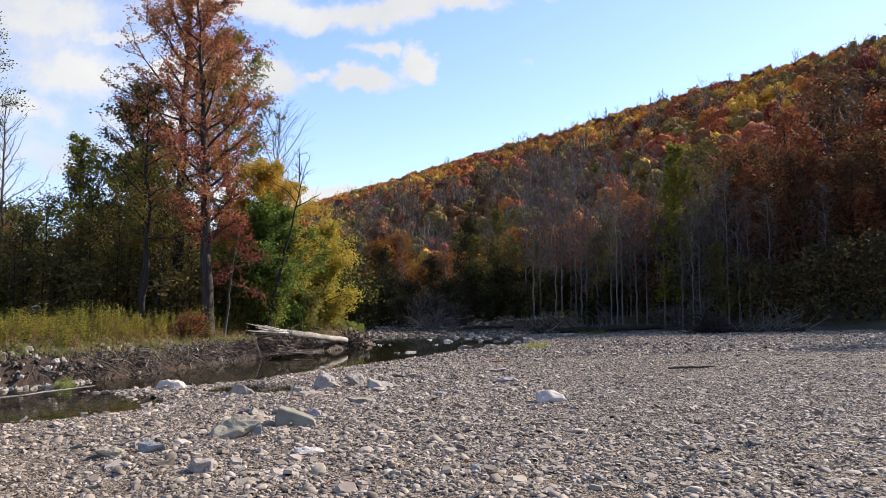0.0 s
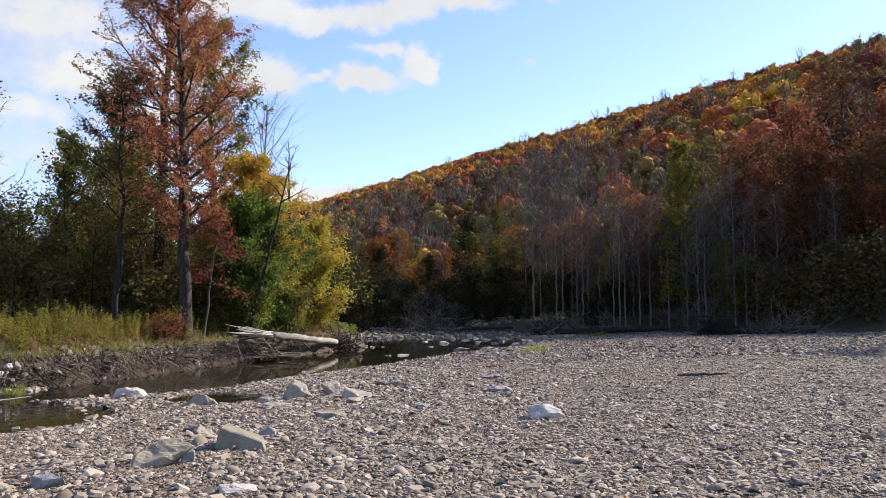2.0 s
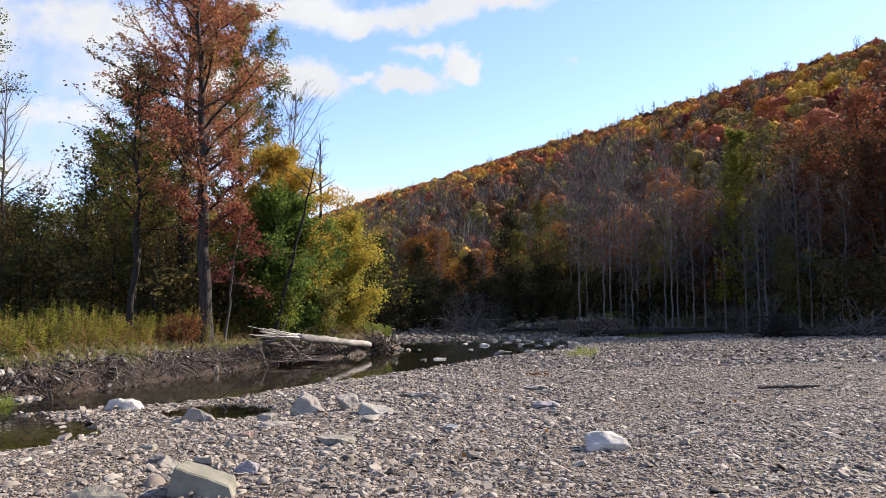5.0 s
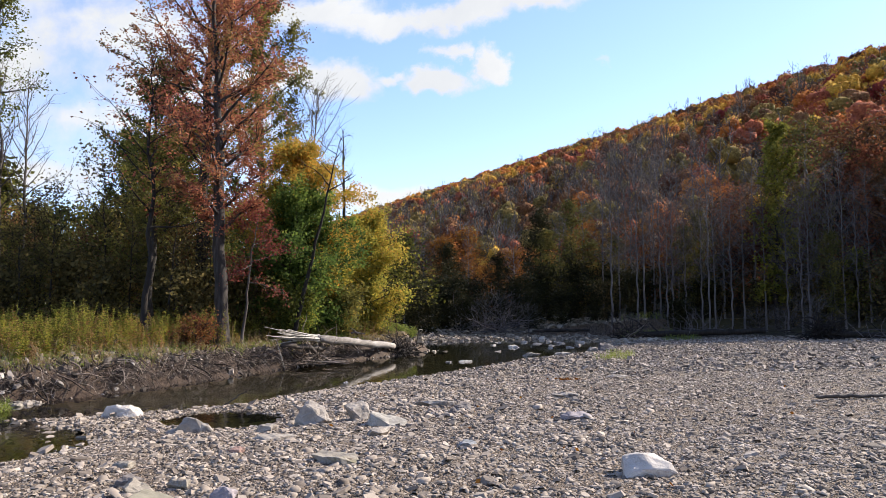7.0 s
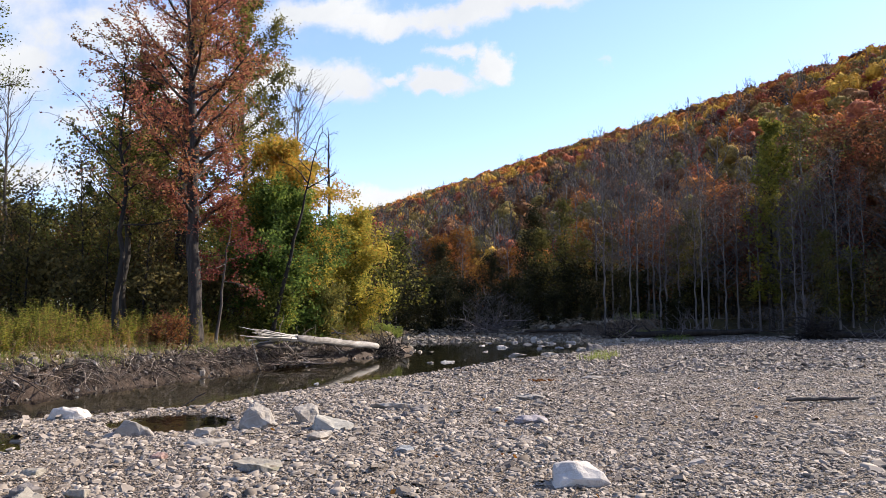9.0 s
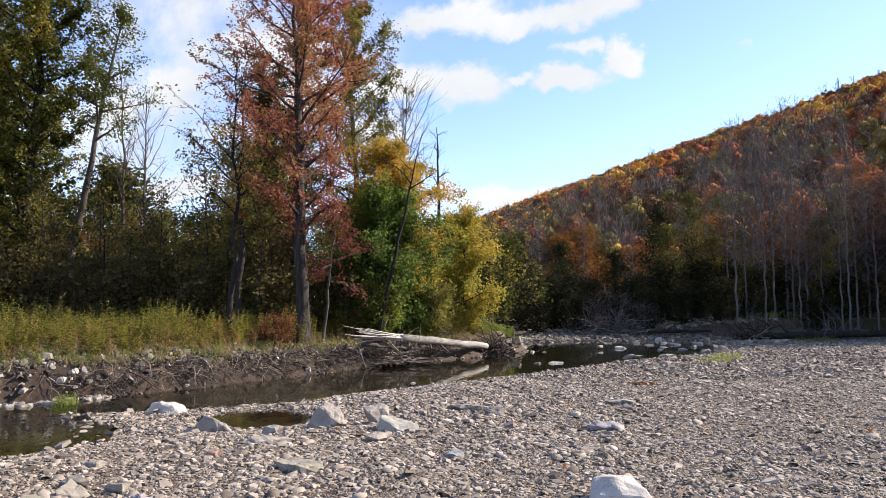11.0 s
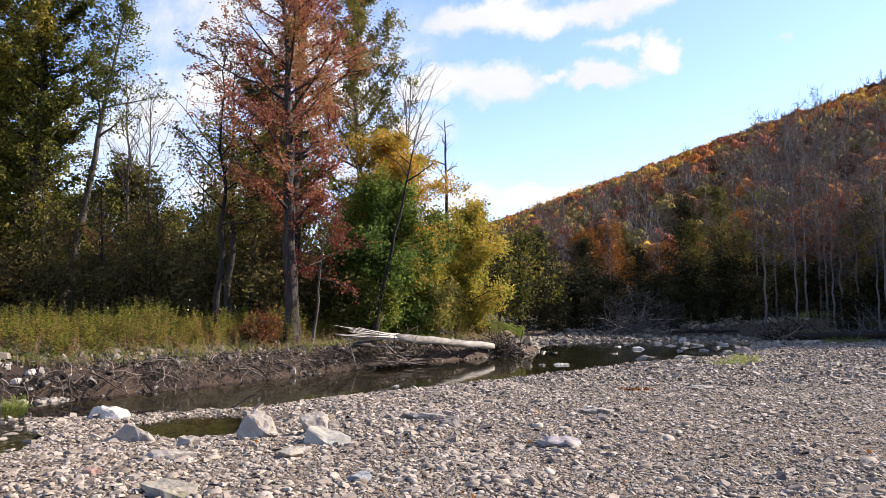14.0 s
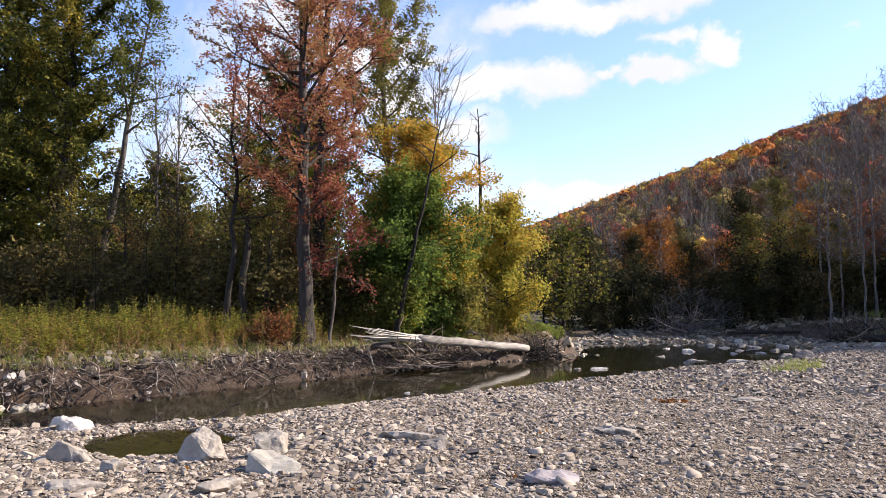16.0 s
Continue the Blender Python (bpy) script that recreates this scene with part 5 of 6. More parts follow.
def pebbles(name, label, xs, ys, lens, seed, lift=0.0, worn=False, tilt=0.27, corners=6, flat=0.22, parent=None, mat=None):
    """Flat worn stones, one for each place, joined: a wide middle ring under a smaller top."""
    rg = np.random.default_rng(seed)
    n = len(xs)
    zs = land(xs, ys)[0]
    a = np.arange(corners) * 2 * math.pi / corners
    ang = a[None, :] + rg.uniform(-0.3, 0.3, (n, corners))
    r1 = rg.uniform(0.78, 1.12, (n, corners))
    r2 = r1 * rg.uniform(0.58, 0.88, (n, 1))
    w = rg.uniform(0.55, 0.95, (n, 1))
    h = lens * rg.uniform(0.5, 1.3, n) * flat
    ring1 = np.stack([np.cos(ang) * r1, np.sin(ang) * r1 * w, np.full((n, corners), -0.15) + rg.uniform(-0.1, 0.25, (n, corners))], axis=2)
    ring2 = np.stack([np.cos(ang) * r2, np.sin(ang) * r2 * w, 0.75 + rg.uniform(-0.12, 0.12, (n, corners))], axis=2)
    ring1[:, :, 2] -= 0.25
    p = np.concatenate([ring1, ring2], axis=1)
    p[:, :, :2] *= (lens / 2)[:, None, None]
    p[:, :, 2] *= (h / 1.2)[:, None]
    tx, ty, tz = rg.normal(0, tilt, n), rg.normal(0, tilt, n), rg.uniform(0, 6.283, n)
    p[:, :, 2] += p[:, :, 0] * tx[:, None] + p[:, :, 1] * ty[:, None]
    c, s = np.cos(tz)[:, None], np.sin(tz)[:, None]
    px, py = p[:, :, 0] * c - p[:, :, 1] * s, p[:, :, 0] * s + p[:, :, 1] * c
    v = np.stack([px + xs[:, None], py + ys[:, None], p[:, :, 2] + (zs + lift + rg.uniform(-0.1, 0.35, n) * h)[:, None]], axis=2)
    k, f = corners, []
    for i in range(k):
        j = (i + 1) % k
        f.append((i, j, k + j, k + i))
    for i in range(0, k - 2, 2):
        f.append((k, k + i + 1, k + i + 2, k + (i + 3) % k))
    f = np.array(f)
    faces = (f[None] + (np.arange(n) * 2 * k)[:, None, None]).reshape(-1, 4)
    ob = new(name, mesh_of(name, v.reshape(-1, 3), faces, mat or M_STONE, worn))
    ob.parent = parent
    return tagged(ob, label, kind="stuff")


def scatter(rg, x0, x1, y0, y1, density, keep):
    n = int((x1 - x0) * (y1 - y0) * density)
    x, y = rg.uniform(x0, x1, n), rg.uniform(y0, y1, n)
    k = keep(x, y)
    return x[k], y[k]


rgg = np.random.default_rng(31)


def on_bar(x, y):
    d = line_dist(x, y, BAR)
    return ((~within(x, y, RIVER)) | (d < np.where(y < 20.5, 0.55, 0.14))) & (line_dist(x, y, BANK) > 1.2) & (~within(x, y, POOL) | (rgg.uniform(size=x.shape) < 0.12))


def patchy(x, y):
    """Thinner, finer gravel in places."""
    return rgg.uniform(size=x.shape) < np.clip(0.9 + 0.35 * wavy(x, y, 0.45, 4.0), 0.5, 1)


def finer(x):
    """The gravel gets finer away from the creek."""
    return np.interp(x, [-4.5, -1.0, 2.5, 6.0], [0.98, 0.96, 0.76, 0.66])


x0, y0 = scatter(rgg, -9, 10.5, 5.2, 16, 260, lambda x, y: on_bar(x, y) & (x < 0.6 * y + 1.2) & (x > -0.66 * y - 0.3))
pebbles("gravel", "small grey-brown river gravel", x0, y0, np.clip(rgg.lognormal(math.log(0.042), 0.35, len(x0)), 0.025, 0.09), 7, parent=ground, corners=4, flat=0.26)
x1, y1 = scatter(rgg, -9, 10.5, 5.2, 16, 400, lambda x, y: on_bar(x, y) & (rgg.uniform(size=x.shape) < 0.85 + 0.1 * x) & patchy(x, y) & (x < 0.6 * y + 1.2) & (x > -0.66 * y - 0.3))
half = int(len(x1) * 0.4)
for xs_, ys_, k, w_ in ((x1[:half], y1[:half], 1, True), (x1[half:], y1[half:], 9, False)):
    pebbles("gravel", "grey-brown river gravel", xs_, ys_, np.clip(rgg.lognormal(math.log(0.066), 0.46, len(xs_)), 0.035, 0.26) * finer(xs_), k, parent=ground, worn=w_, tilt=0.24, flat=0.2)
x2, y2 = scatter(rgg, -9, 15, 16, 25, 330, lambda x, y: on_bar(x, y) & patchy(x, y) & (x < 0.6 * y + 1.0))
half = int(len(x2) * 0.35)
for xs_, ys_, k, w_ in ((x2[:half], y2[:half], 2, True), (x2[half:], y2[half:], 10, False)):
    pebbles("gravel", "grey-brown river gravel", xs_, ys_, np.clip(rgg.lognormal(math.log(0.072), 0.46, len(xs_)), 0.04, 0.28) * finer(xs_), k, tilt=0.24, flat=0.2, parent=ground, corners=4, worn=w_)
x8, y8 = scatter(rgg, -8, 10.5, -4, 5.2, 75, on_bar)
pebbles("gravel", "grey-brown river gravel", x8, y8, np.clip(rgg.lognormal(math.log(0.075), 0.42, len(x8)), 0.04, 0.24), 12, tilt=0.24, flat=0.2, parent=ground, corners=4)
x3, y3 = scatter(rgg, -6, 26, 25, 56, 64, lambda x, y: on_bar(x, y) & (x < 0.6 * y + 1.0) & (x * HILL_N[0] + y * HILL_N[1] < 43))
pebbles("gravel", "grey-brown river gravel", x3, y3, np.clip(rgg.lognormal(math.log(0.105), 0.42, len(x3)), 0.06, 0.36), 3, tilt=0.3, flat=0.25, parent=ground, corners=4)
x4, y4 = scatter(rgg, -7, 10, 40, 64, 26, lambda x, y: (line_dist(x, y, SHORE) < 7) & (~within(x, y, RIVER) | (line_dist(x, y, SHORE) < 1.2)))
pebbles("shore_cobbles", "pale grey cobbles of the far shore", x4, y4, np.clip(rgg.lognormal(math.log(0.17), 0.55, len(x4)), 0.08, 0.75), 4, parent=ground, corners=6, flat=0.28, mat=M_PALE)
x5, y5 = scatter(rgg, -14, -4, 12, 20, 26, lambda x, y: within(x, y, RIVER) & (line_dist(x, y, BAR) < 2.2) & (rgg.uniform(size=x.shape) < 0.6))
pebbles("shallows_stones", "stones in the shallow margin of the creek", x5, y5, np.clip(rgg.lognormal(math.log(0.14), 0.4, len(x5)), 0.06, 0.4), 5, parent=ground, lift=0.04)

x6, y6 = scatter(rgg, -14, -4, 15, 40, 100, lambda x, y: (line_dist(x, y, BANK) < 1.1) & (~within(x, y, RIVER) | (line_dist(x, y, BANK) < 0.25)) & (line_dist(x, y, BAR) > 1.5))
pebbles("bank_rubble", "clods and stones on the eroded bank", x6, y6, np.clip(rgg.lognormal(math.log(0.085), 0.5, len(x6)), 0.04, 0.35), 6, parent=ground, tilt=0.5, flat=0.45, corners=6, mat=M_RUBBLE)

x7, y7 = scatter(rgg, -15, -4, 12, 36, 15, lambda x, y: (line_dist(x, y, BANK) > 0.7) & (line_dist(x, y, BANK) < 1.7) & ~within(x, y, RIVER) & (line_dist(x, y, BAR) > line_dist(x, y, BANK)))
pebbles("bank_rubble", "pale stones lying on the grassy top of the bank", x7, y7, np.clip(rgg.lognormal(math.log(0.14), 0.4, len(x7)), 0.07, 0.4), 8, parent=ground, flat=0.45, mat=M_PALE)

# ---- roots, logs and driftwood ----
def along_bank(f, off):
    """A point f metres along the bank from its bend near the shallows, off metres back from the water."""
    line = BANK[4:]
    seg = np.hypot(*(line[1:] - line[:-1]).T)
    f = np.clip(f, 0, seg.sum() - 1e-6)
    i = int(np.searchsorted(np.cumsum(seg), f))
    k = (f - (np.cumsum(seg)[i] - seg[i])) / seg[i]
    p = line[i] + (line[i + 1] - line[i]) * k
    d = (line[i + 1] - line[i]) / seg[i]
    return p + np.array([-d[1], d[0]]) * off, d


for k in range(16):
    rg = np.random.default_rng(200 + k)
    f0 = 1.6 + k * 1.0
    base, dr_ = along_bank(f0, 0.4)
    paths = []
    for i in range(150):
        p, d = along_bank(f0 + rg.uniform(-0.7, 0.7), rg.uniform(0.0, 0.55))
        zt = float(rg.uniform(-0.32, 0.2)) + 0.12 * math.sin(f0 * 3.1)
        out = np.array([d[1], -d[0]])
        direction = np.array([out[0] * rg.uniform(0.2, 1) + d[0] * rg.normal() * 1.2, out[1] * rg.uniform(0.2, 1) + d[1] * rg.normal() * 1.2, rg.uniform(-0.9, 0.1)])
        w = bend((p[0] - base[0], p[1] - base[1], zt + 0.15), direction, rg.uniform(0.35, 1.1), 6, rg, 0.28, -0.06)
        w[:, 2] = np.maximum(w[:, 2], WATER - 0.02 + 0.1)
        r = rg.choice([0.004, 0.0065, 0.011, 0.024], p=[0.44, 0.34, 0.16, 0.06])
        paths.append((w, np.linspace(r, r * 0.35, 7)))
    root = thing("root_mat", base[0], base[1], -0.1, "tangle of bare grey roots hanging from the eroded bank", "roots", "root mats along the bank", 0.0, mesh_of("root_mat", *tubes(paths, 4), M_ROOT, True))


def log_thing(name, label, a, b, r, seed, mat, sag=0.0, wobble=0.03, n=14, stubs=5, taper=0.75, branch_len=0.6, twig_mat=None):
    """A fallen trunk from a to b with broken branch stubs."""
    rg = np.random.default_rng(seed)
    a, b = np.array(a, dtype=float), np.array(b, dtype=float)
    t = np.linspace(0, 1, n)[:, None]
    p = (b - a) * t + rg.normal(size=(n, 3)) * wobble * np.array([1, 1, 0.6])
    p[:, 2] -= sag * np.sin(np.pi * t[:, 0])
    rad = r * (1 - (1 - taper) * t[:, 0]) * (1 + rg.normal(size=n) * 0.05)
    rad[0] *= 0.6
    rad[1] *= 0.88
    ends = np.concatenate([[p[0] - (p[1] - p[0]) * 0.02], p, [p[-1] + (p[-1] - p[-2]) * 0.02]])
    top = thing(name, a[0], a[1], a[2], label, "log")
    part("trunk", mesh_of("trunk", *tubes([(ends, np.concatenate([[0.001], rad, [0.001]]))], 11), mat, True), top)
    for i in range(stubs):
        k = rg.integers(2, n - 1)
        d = rg.normal(size=3)
        d[2] = abs(d[2]) * 0.8 - 0.1
        q = bend(p[k], d, branch_len * rg.uniform(0.5, 1.4), 5, rg, 0.25)
        part("branch", mesh_of("branch", *tubes([(q, np.linspace(rad[k] * 0.3, rad[k] * 0.08, 6))], 5), twig_mat or mat, True), top)
    return top


log = log_thing("fallen_log", "bleached fallen trunk with a splintered end lying over the water", (-6.75, 30.6, 0.55), (-5.15, 37.1, -0.02), 0.155, 61, M_DRIFTWOOD, stubs=0, wobble=0.025, taper=0.9)
rg = np.random.default_rng(62)
for i in range(26):
    st = np.array([rg.normal() * 0.07, 0.25 + rg.normal() * 0.15, rg.normal() * 0.055])
    L = rg.uniform(1.1, 2.95)
    q = bend(st, (-0.34, -0.92, 0.10 + rg.normal() * 0.022), L, 6, rg, 0.03)
    r = rg.uniform(0.025, 0.06)
    part("splinter", mesh_of("splinter", *tubes([(q, np.linspace(r, 0.008, 7))], 4), M_SPLINTER, False), log, "torn white splinter")
for (dx, dy, dz), dv, L, r in (((0.55, 2.3, -0.1), (0.25, 0.5, -0.75), 0.95, 0.06), ((0.6, 2.5, 0.1), (0.8, 0.35, 0.25), 0.6, 0.045), ((0.75, 3.0, 0.05), (-0.3, 0.6, 0.5), 0.45, 0.04)):
    part("branch", mesh_of("branch", *tubes([(bend((dx, dy, dz), dv, L, 6, rg, 0.15), np.linspace(r, r * 0.4, 7))], 6), M_BARK, True), log, "dark broken branch")
log_thing("fallen_branch", "dark grey branch lying under the bleached trunk", (-7.6, 28.9, 0.38), (-6.6, 31.6, 0.12), 0.09, 63, M_BARK, stubs=3)
log_thing("leaning_stick", "thin pale stick leaning against the bank", (-7.45, 29.0, -0.45), (-7.75, 28.9, 0.55), 0.022, 64, M_DRIFTWOOD, stubs=0, wobble=0.006)
log_thing("driftwood_stick", "thin dark stick rising from the water", (-5.75, 19.75, -0.52), (-5.35, 20.25, -0.2), 0.018, 65, M_BARK_DARK, stubs=1, wobble=0.01, branch_len=0.2)
log_thing("driftwood_stick", "weathered stick lying on the gravel", (5.75, 18.45, 0.03), (6.95, 18.55, 0.06), 0.036, 66, M_BARK, stubs=1, wobble=0.012, branch_len=0.2)
log_thing("driftwood_branch", "bleached bare branch reaching over the shallows", (-9.5, 10.8, -0.2), (-6.95, 14.2, 0.03), 0.034, 67, M_DRIFTWOOD, stubs=4, wobble=0.02, taper=0.35, branch_len=0.5)
log_thing("driftwood_stick", "small crooked white stick on the gravel", (-4.05, 8.75, -0.13), (-3.6, 9.1, -0.03), 0.014, 68, M_DRIFTWOOD, stubs=1, wobble=0.01, branch_len=0.15)


def debris(name, label, x, y, z, size, seed, count, mat, up=0.3, r=(0.01, 0.03)):
    """A heap of tangled sticks and roots."""
    rg = np.random.default_rng(seed)
    paths = []
    for i in range(count):
        p = rg.normal(size=3) * np.array(size) * 0.33
        p[2] = abs(p[2])
        d = rg.normal(size=3)
        d[2] = d[2] * 0.6 + up
        q = bend(p, d, rg.uniform(0.3, 1.0) * max(size), 6, rg, 0.22, -0.02)
        q[:, 2] = np.maximum(q[:, 2], 0.0)
        w = rg.uniform(*r)
        paths.append((q, np.linspace(w, w * 0.3, 7)))
    return thing(name, x, y, z, label, "debris", "", 0.0, mesh_of(name, *tubes(paths, 4), mat, True))


debris("root_wad", "dark tangled root wad at the end of the log", -4.95, 37.9, WATER - 0.02, (0.85, 1.1, 0.95), 71, 300, M_BARK_DARK, 0.0)
debris("driftwood_tangle", "heap of grey branches caught under the log", -6.9, 30.9, -0.3, (0.7, 2.0, 0.5), 72, 130, M_ROOT, 0.1)
debris("root_wad", "upturned root wad with radiating bare branches", 7.9, 55.0, -0.4, (1.8, 1.2, 1.2), 73, 160, M_ROOT, 0.5, (0.012, 0.04))
debris("root_wad", "dark root wad of a fallen tree by the forest", 17.2, 46.5, 0.0, (1.8, 1.0, 1.2), 74, 180, M_BARK_DARK, 0.3, (0.015, 0.05))
debris("deadfall", "arching bare branches of a fallen crown", 20.5, 44.0, 0.0, (2.6, 1.2, 1.1), 75, 90, M_TWIG, 0.4, (0.012, 0.03))
debris("deadfall", "bare branches washed up below the forest", 12.5, 54.5, -0.2, (3.0, 1.2, 0.8), 76, 90, M_TWIG, 0.3, (0.012, 0.03))
debris("deadfall", "grey brush on the far shore", -1.5, 59.0, 0.0, (3.0, 1.5, 1.2), 77, 140, M_TWIG, 0.5, (0.012, 0.03))
log_thing("fallen_tree", "long dark fallen trunk along the forest edge", (8.4, 54.6, -0.05), (15.6, 51.0, 0.35), 0.24, 81, M_BARK_DARK, stubs=5, branch_len=1.0)
log_thing("fallen_tree", "dark fallen trunk beside a root wad", (16.8, 47.0, 0.25), (22.0, 43.5, 0.35), 0.18, 82, M_BARK_DARK, stubs=7, branch_len=1.3)
log_thing("fallen_tree", "thin dark trunk lying on the far shore", (1.5, 58.0, 0.1), (5.5, 57.2, 0.2), 0.12, 83, M_BARK_DARK, stubs=4, branch_len=0.9)


# ---- meadow and grass ----
def weeds(name, label, xs, ys, heights, seed, mat, leaf_n, leaf_len, spread, droop=0.3):
    """Upright stalks with narrow leaves."""
    rg = np.random.default_rng(seed)
    n = len(xs)
    zs = land(xs, ys)[0]
    lean = rg.normal(0, 0.16, (n, 2))
    t = rg.uniform(0.1, 1.0, (n, leaf_n)) ** 0.8
    base = np.stack([xs, ys, zs], axis=1)
    top = np.stack([lean[:, 0], lean[:, 1], np.ones(n)], axis=1) * heights[:, None]
    at = base[:, None, :] + top[:, None, :] * t[:, :, None]
    az = rg.uniform(0, 6.283, (n, leaf_n))
    up = rg.uniform(0.1, 1.1, (n, leaf_n))
    L = leaf_len * rg.uniform(0.5, 1.3, (n, leaf_n)) * (1.15 - 0.5 * t)
    d = np.stack([np.cos(az), np.sin(az), up], axis=2)
    d /= np.linalg.norm(d, axis=2, keepdims=True)
    side = np.stack([-np.sin(az), np.cos(az), np.zeros_like(az)], axis=2)
    tip = at + d * L[:, :, None]
    tip[:, :, 2] -= L * droop
    mid = at + d * (L * 0.5)[:, :, None]
    w = (L * spread)[:, :, None]
    q = np.stack([at, mid + side * w, tip, mid - side * w], axis=2).reshape(-1, 3)
    f = np.arange(len(q)).reshape(-1, 4)
    sw = 0.006
    s = np.stack([base - [sw, 0, 0], base + [sw, 0, 0], base + top + [sw * 0.4, 0, 0], base + top - [sw * 0.4, 0, 0]], axis=1).reshape(-1, 3)
    fs = np.arange(len(s)).reshape(-1, 4)
    return tagged(new(name, mesh_of(name, *join((q, f), (s, fs)), mat)), label, "plants", kind="stuff")


rgm = np.random.default_rng(90)


def behind_bank(x, y, lo, hi):
    d = line_dist(x, y, BANK)
    return ~within(x, y, RIVER) & (d > lo + 0.25 * wavy(x, y, 1.1, 3.0)) & (d < hi) & (line_dist(x, y, BAR) > d) & (x < -4)


def clumpy(x, y):
    """Taller and lower drifts of the meadow."""
    return np.clip(0.85 + 0.55 * wavy(x, y, 0.8, 5.0) + 0.35 * wavy(x, y, 2.1, 0.7), 0.4, 1.45)


mx1, my1 = scatter(rgm, -26, -4, 4, 40, 26, lambda x, y: behind_bank(x, y, 1.0, 4.2))
weeds("goldenrod_meadow", "yellow-green goldenrod and weeds on top of the bank", mx1, my1, rgm.uniform(0.5, 1.05, len(mx1)) * clumpy(mx1, my1), 1, M_WEED, 36, 0.115, 0.2)
mx6, my6 = scatter(rgm, -26, -4, 4, 40, 15, lambda x, y: behind_bank(x, y, 0.8, 3.4))
weeds("dead_stalks", "tan and brown dead stalks among the goldenrod", mx6, my6, rgm.uniform(0.3, 0.85, len(mx6)) * clumpy(mx6, my6), 6, M_STALK, 24, 0.12, 0.09, 0.5)
mx2, my2 = scatter(rgm, -34, -8, 4, 40, 9, lambda x, y: behind_bank(x, y, 4.2, 12))
weeds("goldenrod_meadow", "yellow-green goldenrod and weeds on top of the bank", mx2, my2, rgm.uniform(0.55, 1.0, len(mx2)) * clumpy(mx2, my2), 2, M_WEED, 24, 0.14, 0.2)
mx3, my3 = scatter(rgm, -22, -4, 8, 40, 12, lambda x, y: behind_bank(x, y, 0.6, 1.6))
weeds("dry_grass", "dry tan grass along the edge of the bank", mx3, my3, rgm.uniform(0.1, 0.38, len(mx3)), 3, M_DRY, 12, 0.3, 0.03, 0.6)
mx4, my4 = scatter(rgm, -15, -5, 13, 36, 60, lambda x, y: behind_bank(x, y, 0.42, 1.7))
weeds("bank_grass", "short green grass on the bank", mx4, my4, rgm.uniform(0.08, 0.22, len(mx4)), 4, M_GRASS, 9, 0.15, 0.05, 0.4)


mx5, my5 = scatter(rgm, -16, -4, 14, 40, 26, lambda x, y: behind_bank(x, y, 0.5, 0.8))
weeds("hanging_grass", "dead grass hanging over the edge of the bank", mx5, my5, rgm.uniform(0.03, 0.12, len(mx5)), 5, M_DRY, 12, 0.34, 0.025, 1.1)


def tuft(x, y, radius, count, height, seed, label, mat=None, broad=0.035):
    rg = np.random.default_rng(seed)
    a, r = rg.uniform(0, 6.283, count), radius * np.sqrt(rg.uniform(0, 1, count))
    ob = weeds("grass_tuft", label, x + r * np.cos(a), y + r * np.sin(a), height * rg.uniform(0.5, 1.1, count), seed, mat or M_GRASS, 12 if broad < 0.1 else 22, height * (0.6 if broad < 0.1 else 0.3), broad, 0.35)
    return ob


tuft(-9.9, 18.6, 0.28, 70, 0.34, 301, "bright green grass tuft among the bank stones")
tuft(4.0, 32.2, 0.7, 60, 0.22, 302, "sparse yellow-green grass tuft on the gravel")
tuft(4.5, 33.8, 0.6, 50, 0.3, 303, "sparse yellow-green grass tuft on the gravel edge")
tuft(-5.5, 40.9, 0.8, 200, 0.5, 304, "lush green weeds at the foot of the yellow tree", broad=0.2)
tuft(-6.1, 39.2, 0.6, 110, 0.42, 305, "green weeds beside the root wad", broad=0.2)
tuft(10.5, 50.5, 1.2, 120, 0.35, 306, "yellow-green grass on the edge of the gravel")
tuft(-7.5, 34.3, 0.9, 220, 0.5, 307, "green and tan weeds behind the fallen log", broad=0.2)
tuft(9.5, 57.0, 2.0, 300, 0.6, 308, "green weeds below the bare poplars")
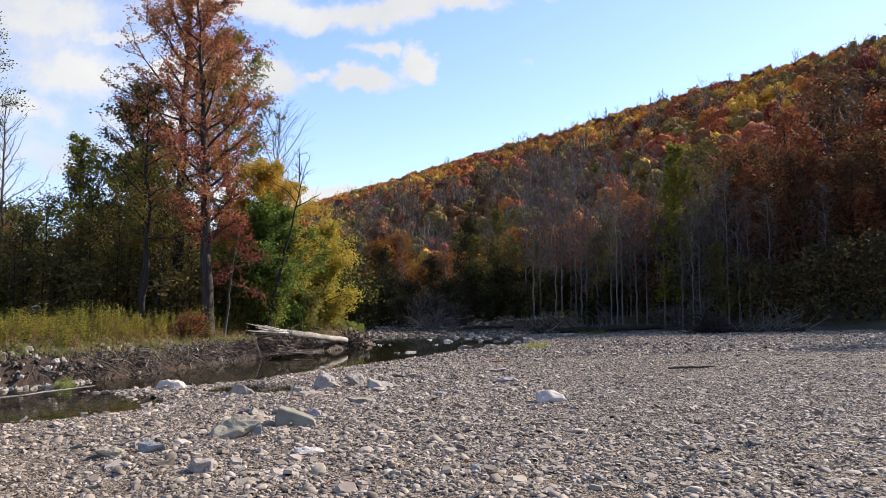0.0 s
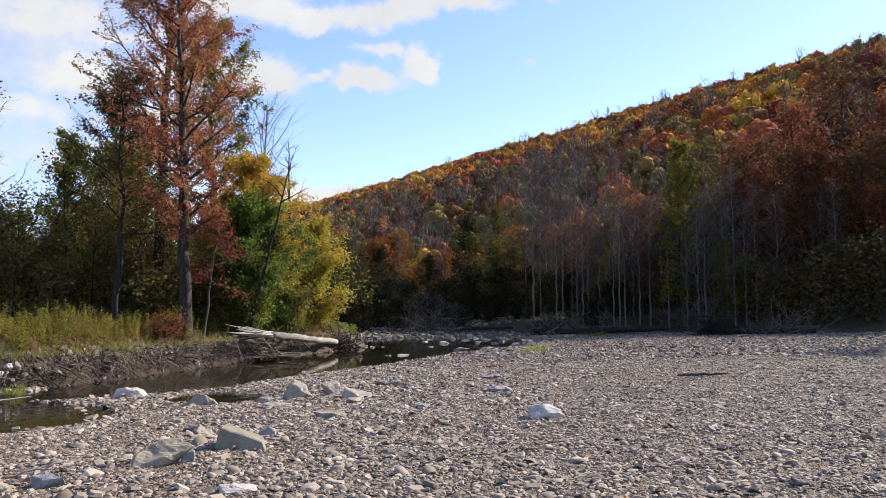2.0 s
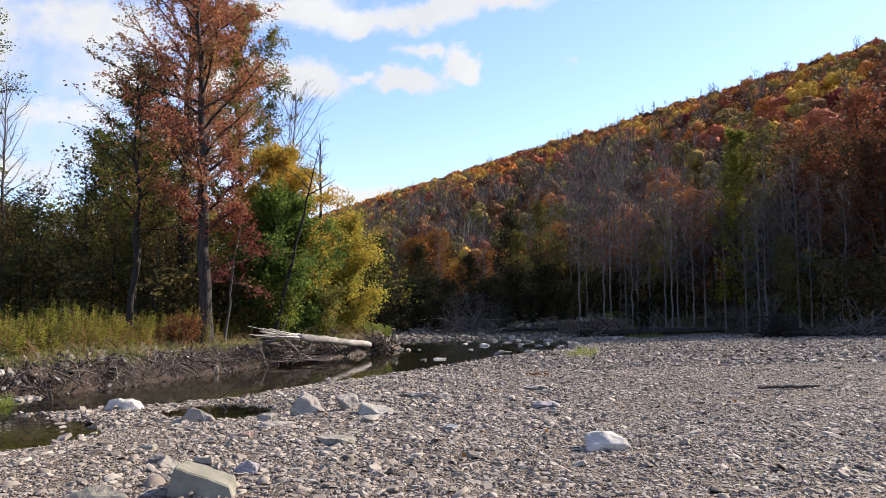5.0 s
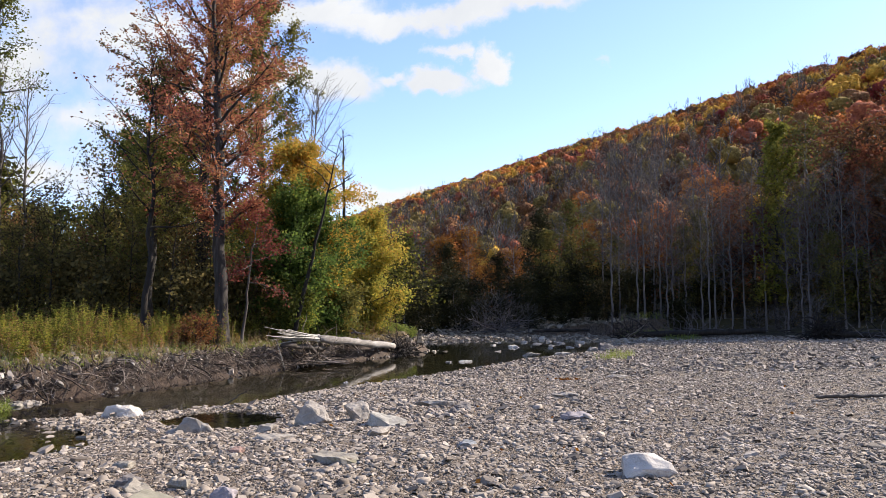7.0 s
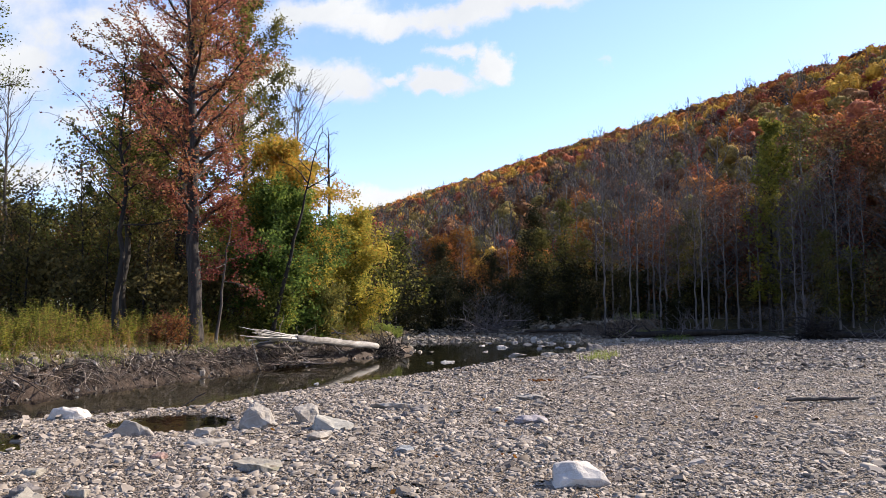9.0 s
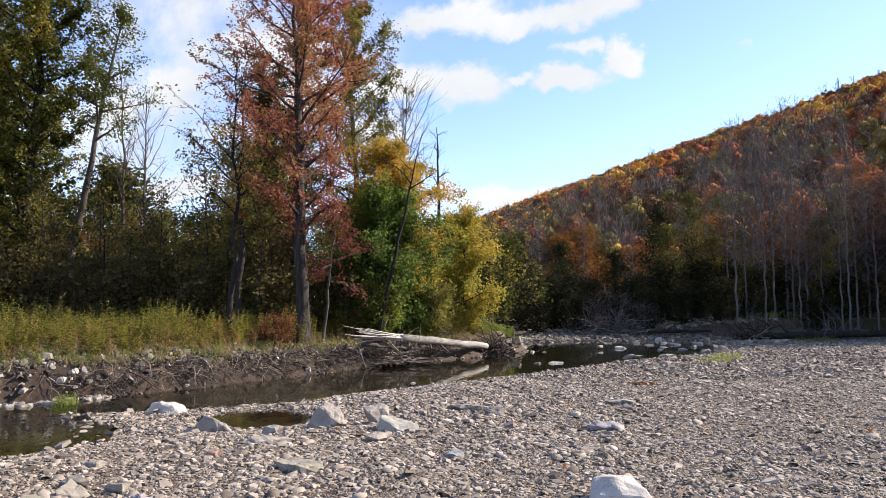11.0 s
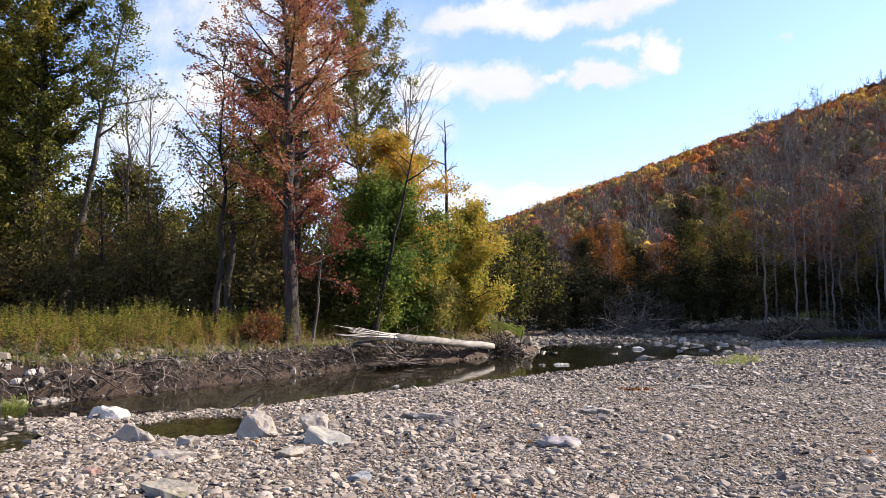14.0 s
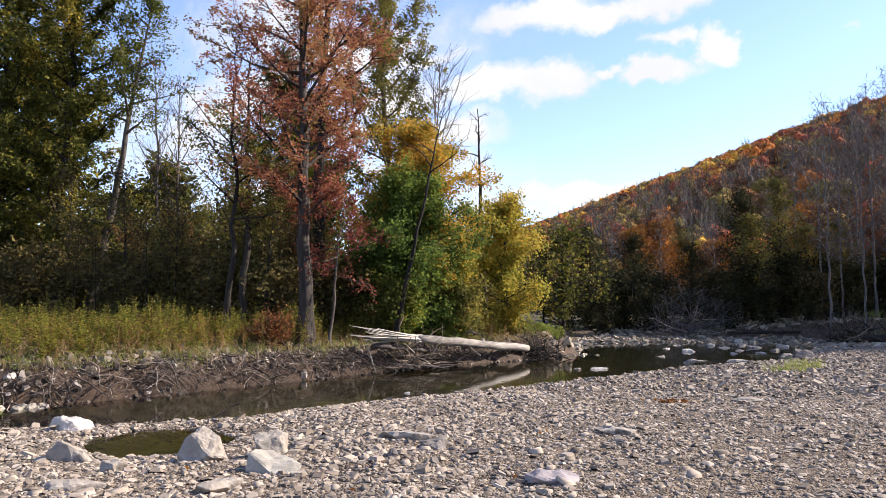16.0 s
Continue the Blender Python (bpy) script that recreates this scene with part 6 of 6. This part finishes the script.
tree("russet_bush", -9.5, 26.55, "low russet-orange bush at the meadow's edge", 310, M_BARK_DARK, M_LEAF_RUSSET, 2800, 0.065, 0.13, height=0.62, radius=0.02, crown_from=0.05, crown_r=0.72, limbs=34, shape=0.35)
tree("green_bush", -6.9, 34.4, "leafy green bush under the bank trees", 311, M_BARK_DARK, M_LEAF_OLIVE, 4500, 0.12, 0.2, height=1.8, radius=0.03, crown_from=0.05, crown_r=1.3, limbs=24, shape=0.2)
tree("green_bush", -8.0, 31.4, "leafy dark bush behind the fallen log", 312, M_BARK_DARK, M_LEAF_GREEN, 4500, 0.12, 0.2, height=1.7, radius=0.03, crown_from=0.05, crown_r=1.2, limbs=24, shape=0.2)
# fallen leaves
rgl = np.random.default_rng(95)
lx, ly = rgl.uniform(-4, 7, 60), rgl.uniform(6, 26, 60)
ox, oy = 1.84 + rgl.normal(size=90) * 0.18, 23.55 + rgl.normal(size=90) * 0.12
lx, ly = np.concatenate([lx, ox]), np.concatenate([ly, oy])
lz = land(lx, ly)[0] + 0.035
tagged(new("fallen_leaves", mesh_of("fallen_leaves", *leaves(np.stack([lx, ly, lz], axis=1), 0.062, rgl, 0.6), M_LEAF_ORANGE)), "orange fallen leaves on the gravel", "leaves", kind="stuff")

# ---- larger stones of the gravel, one by one ----
shapes = [rock_mesh("stone", 400 + k, (1.0, rgl.uniform(0.6, 0.85), rgl.uniform(0.24, 0.4)), M_STONE_ONE, points=13, bevel=0.09, grain=0.0) for k in range(14)]
made = 0
while made < 300:
    sx, sy = 5.0 - 10.5 * rgl.uniform() ** 0.6, rgl.uniform(6.5, 21)
    if not on_bar(np.array([sx]), np.array([sy]))[0]:
        continue
    ob = new("stone", shapes[made % len(shapes)])
    ob.parent = ground
    sw = min(0.34, rgl.lognormal(math.log(0.118), 0.3))
    ob.location, ob.rotation_euler, ob.scale = (sx, sy, ground_at(sx, sy) - 0.02), (rgl.normal() * 0.12, rgl.normal() * 0.12, rgl.uniform(0, 6.28)), (sw, sw, sw)
    made += 1
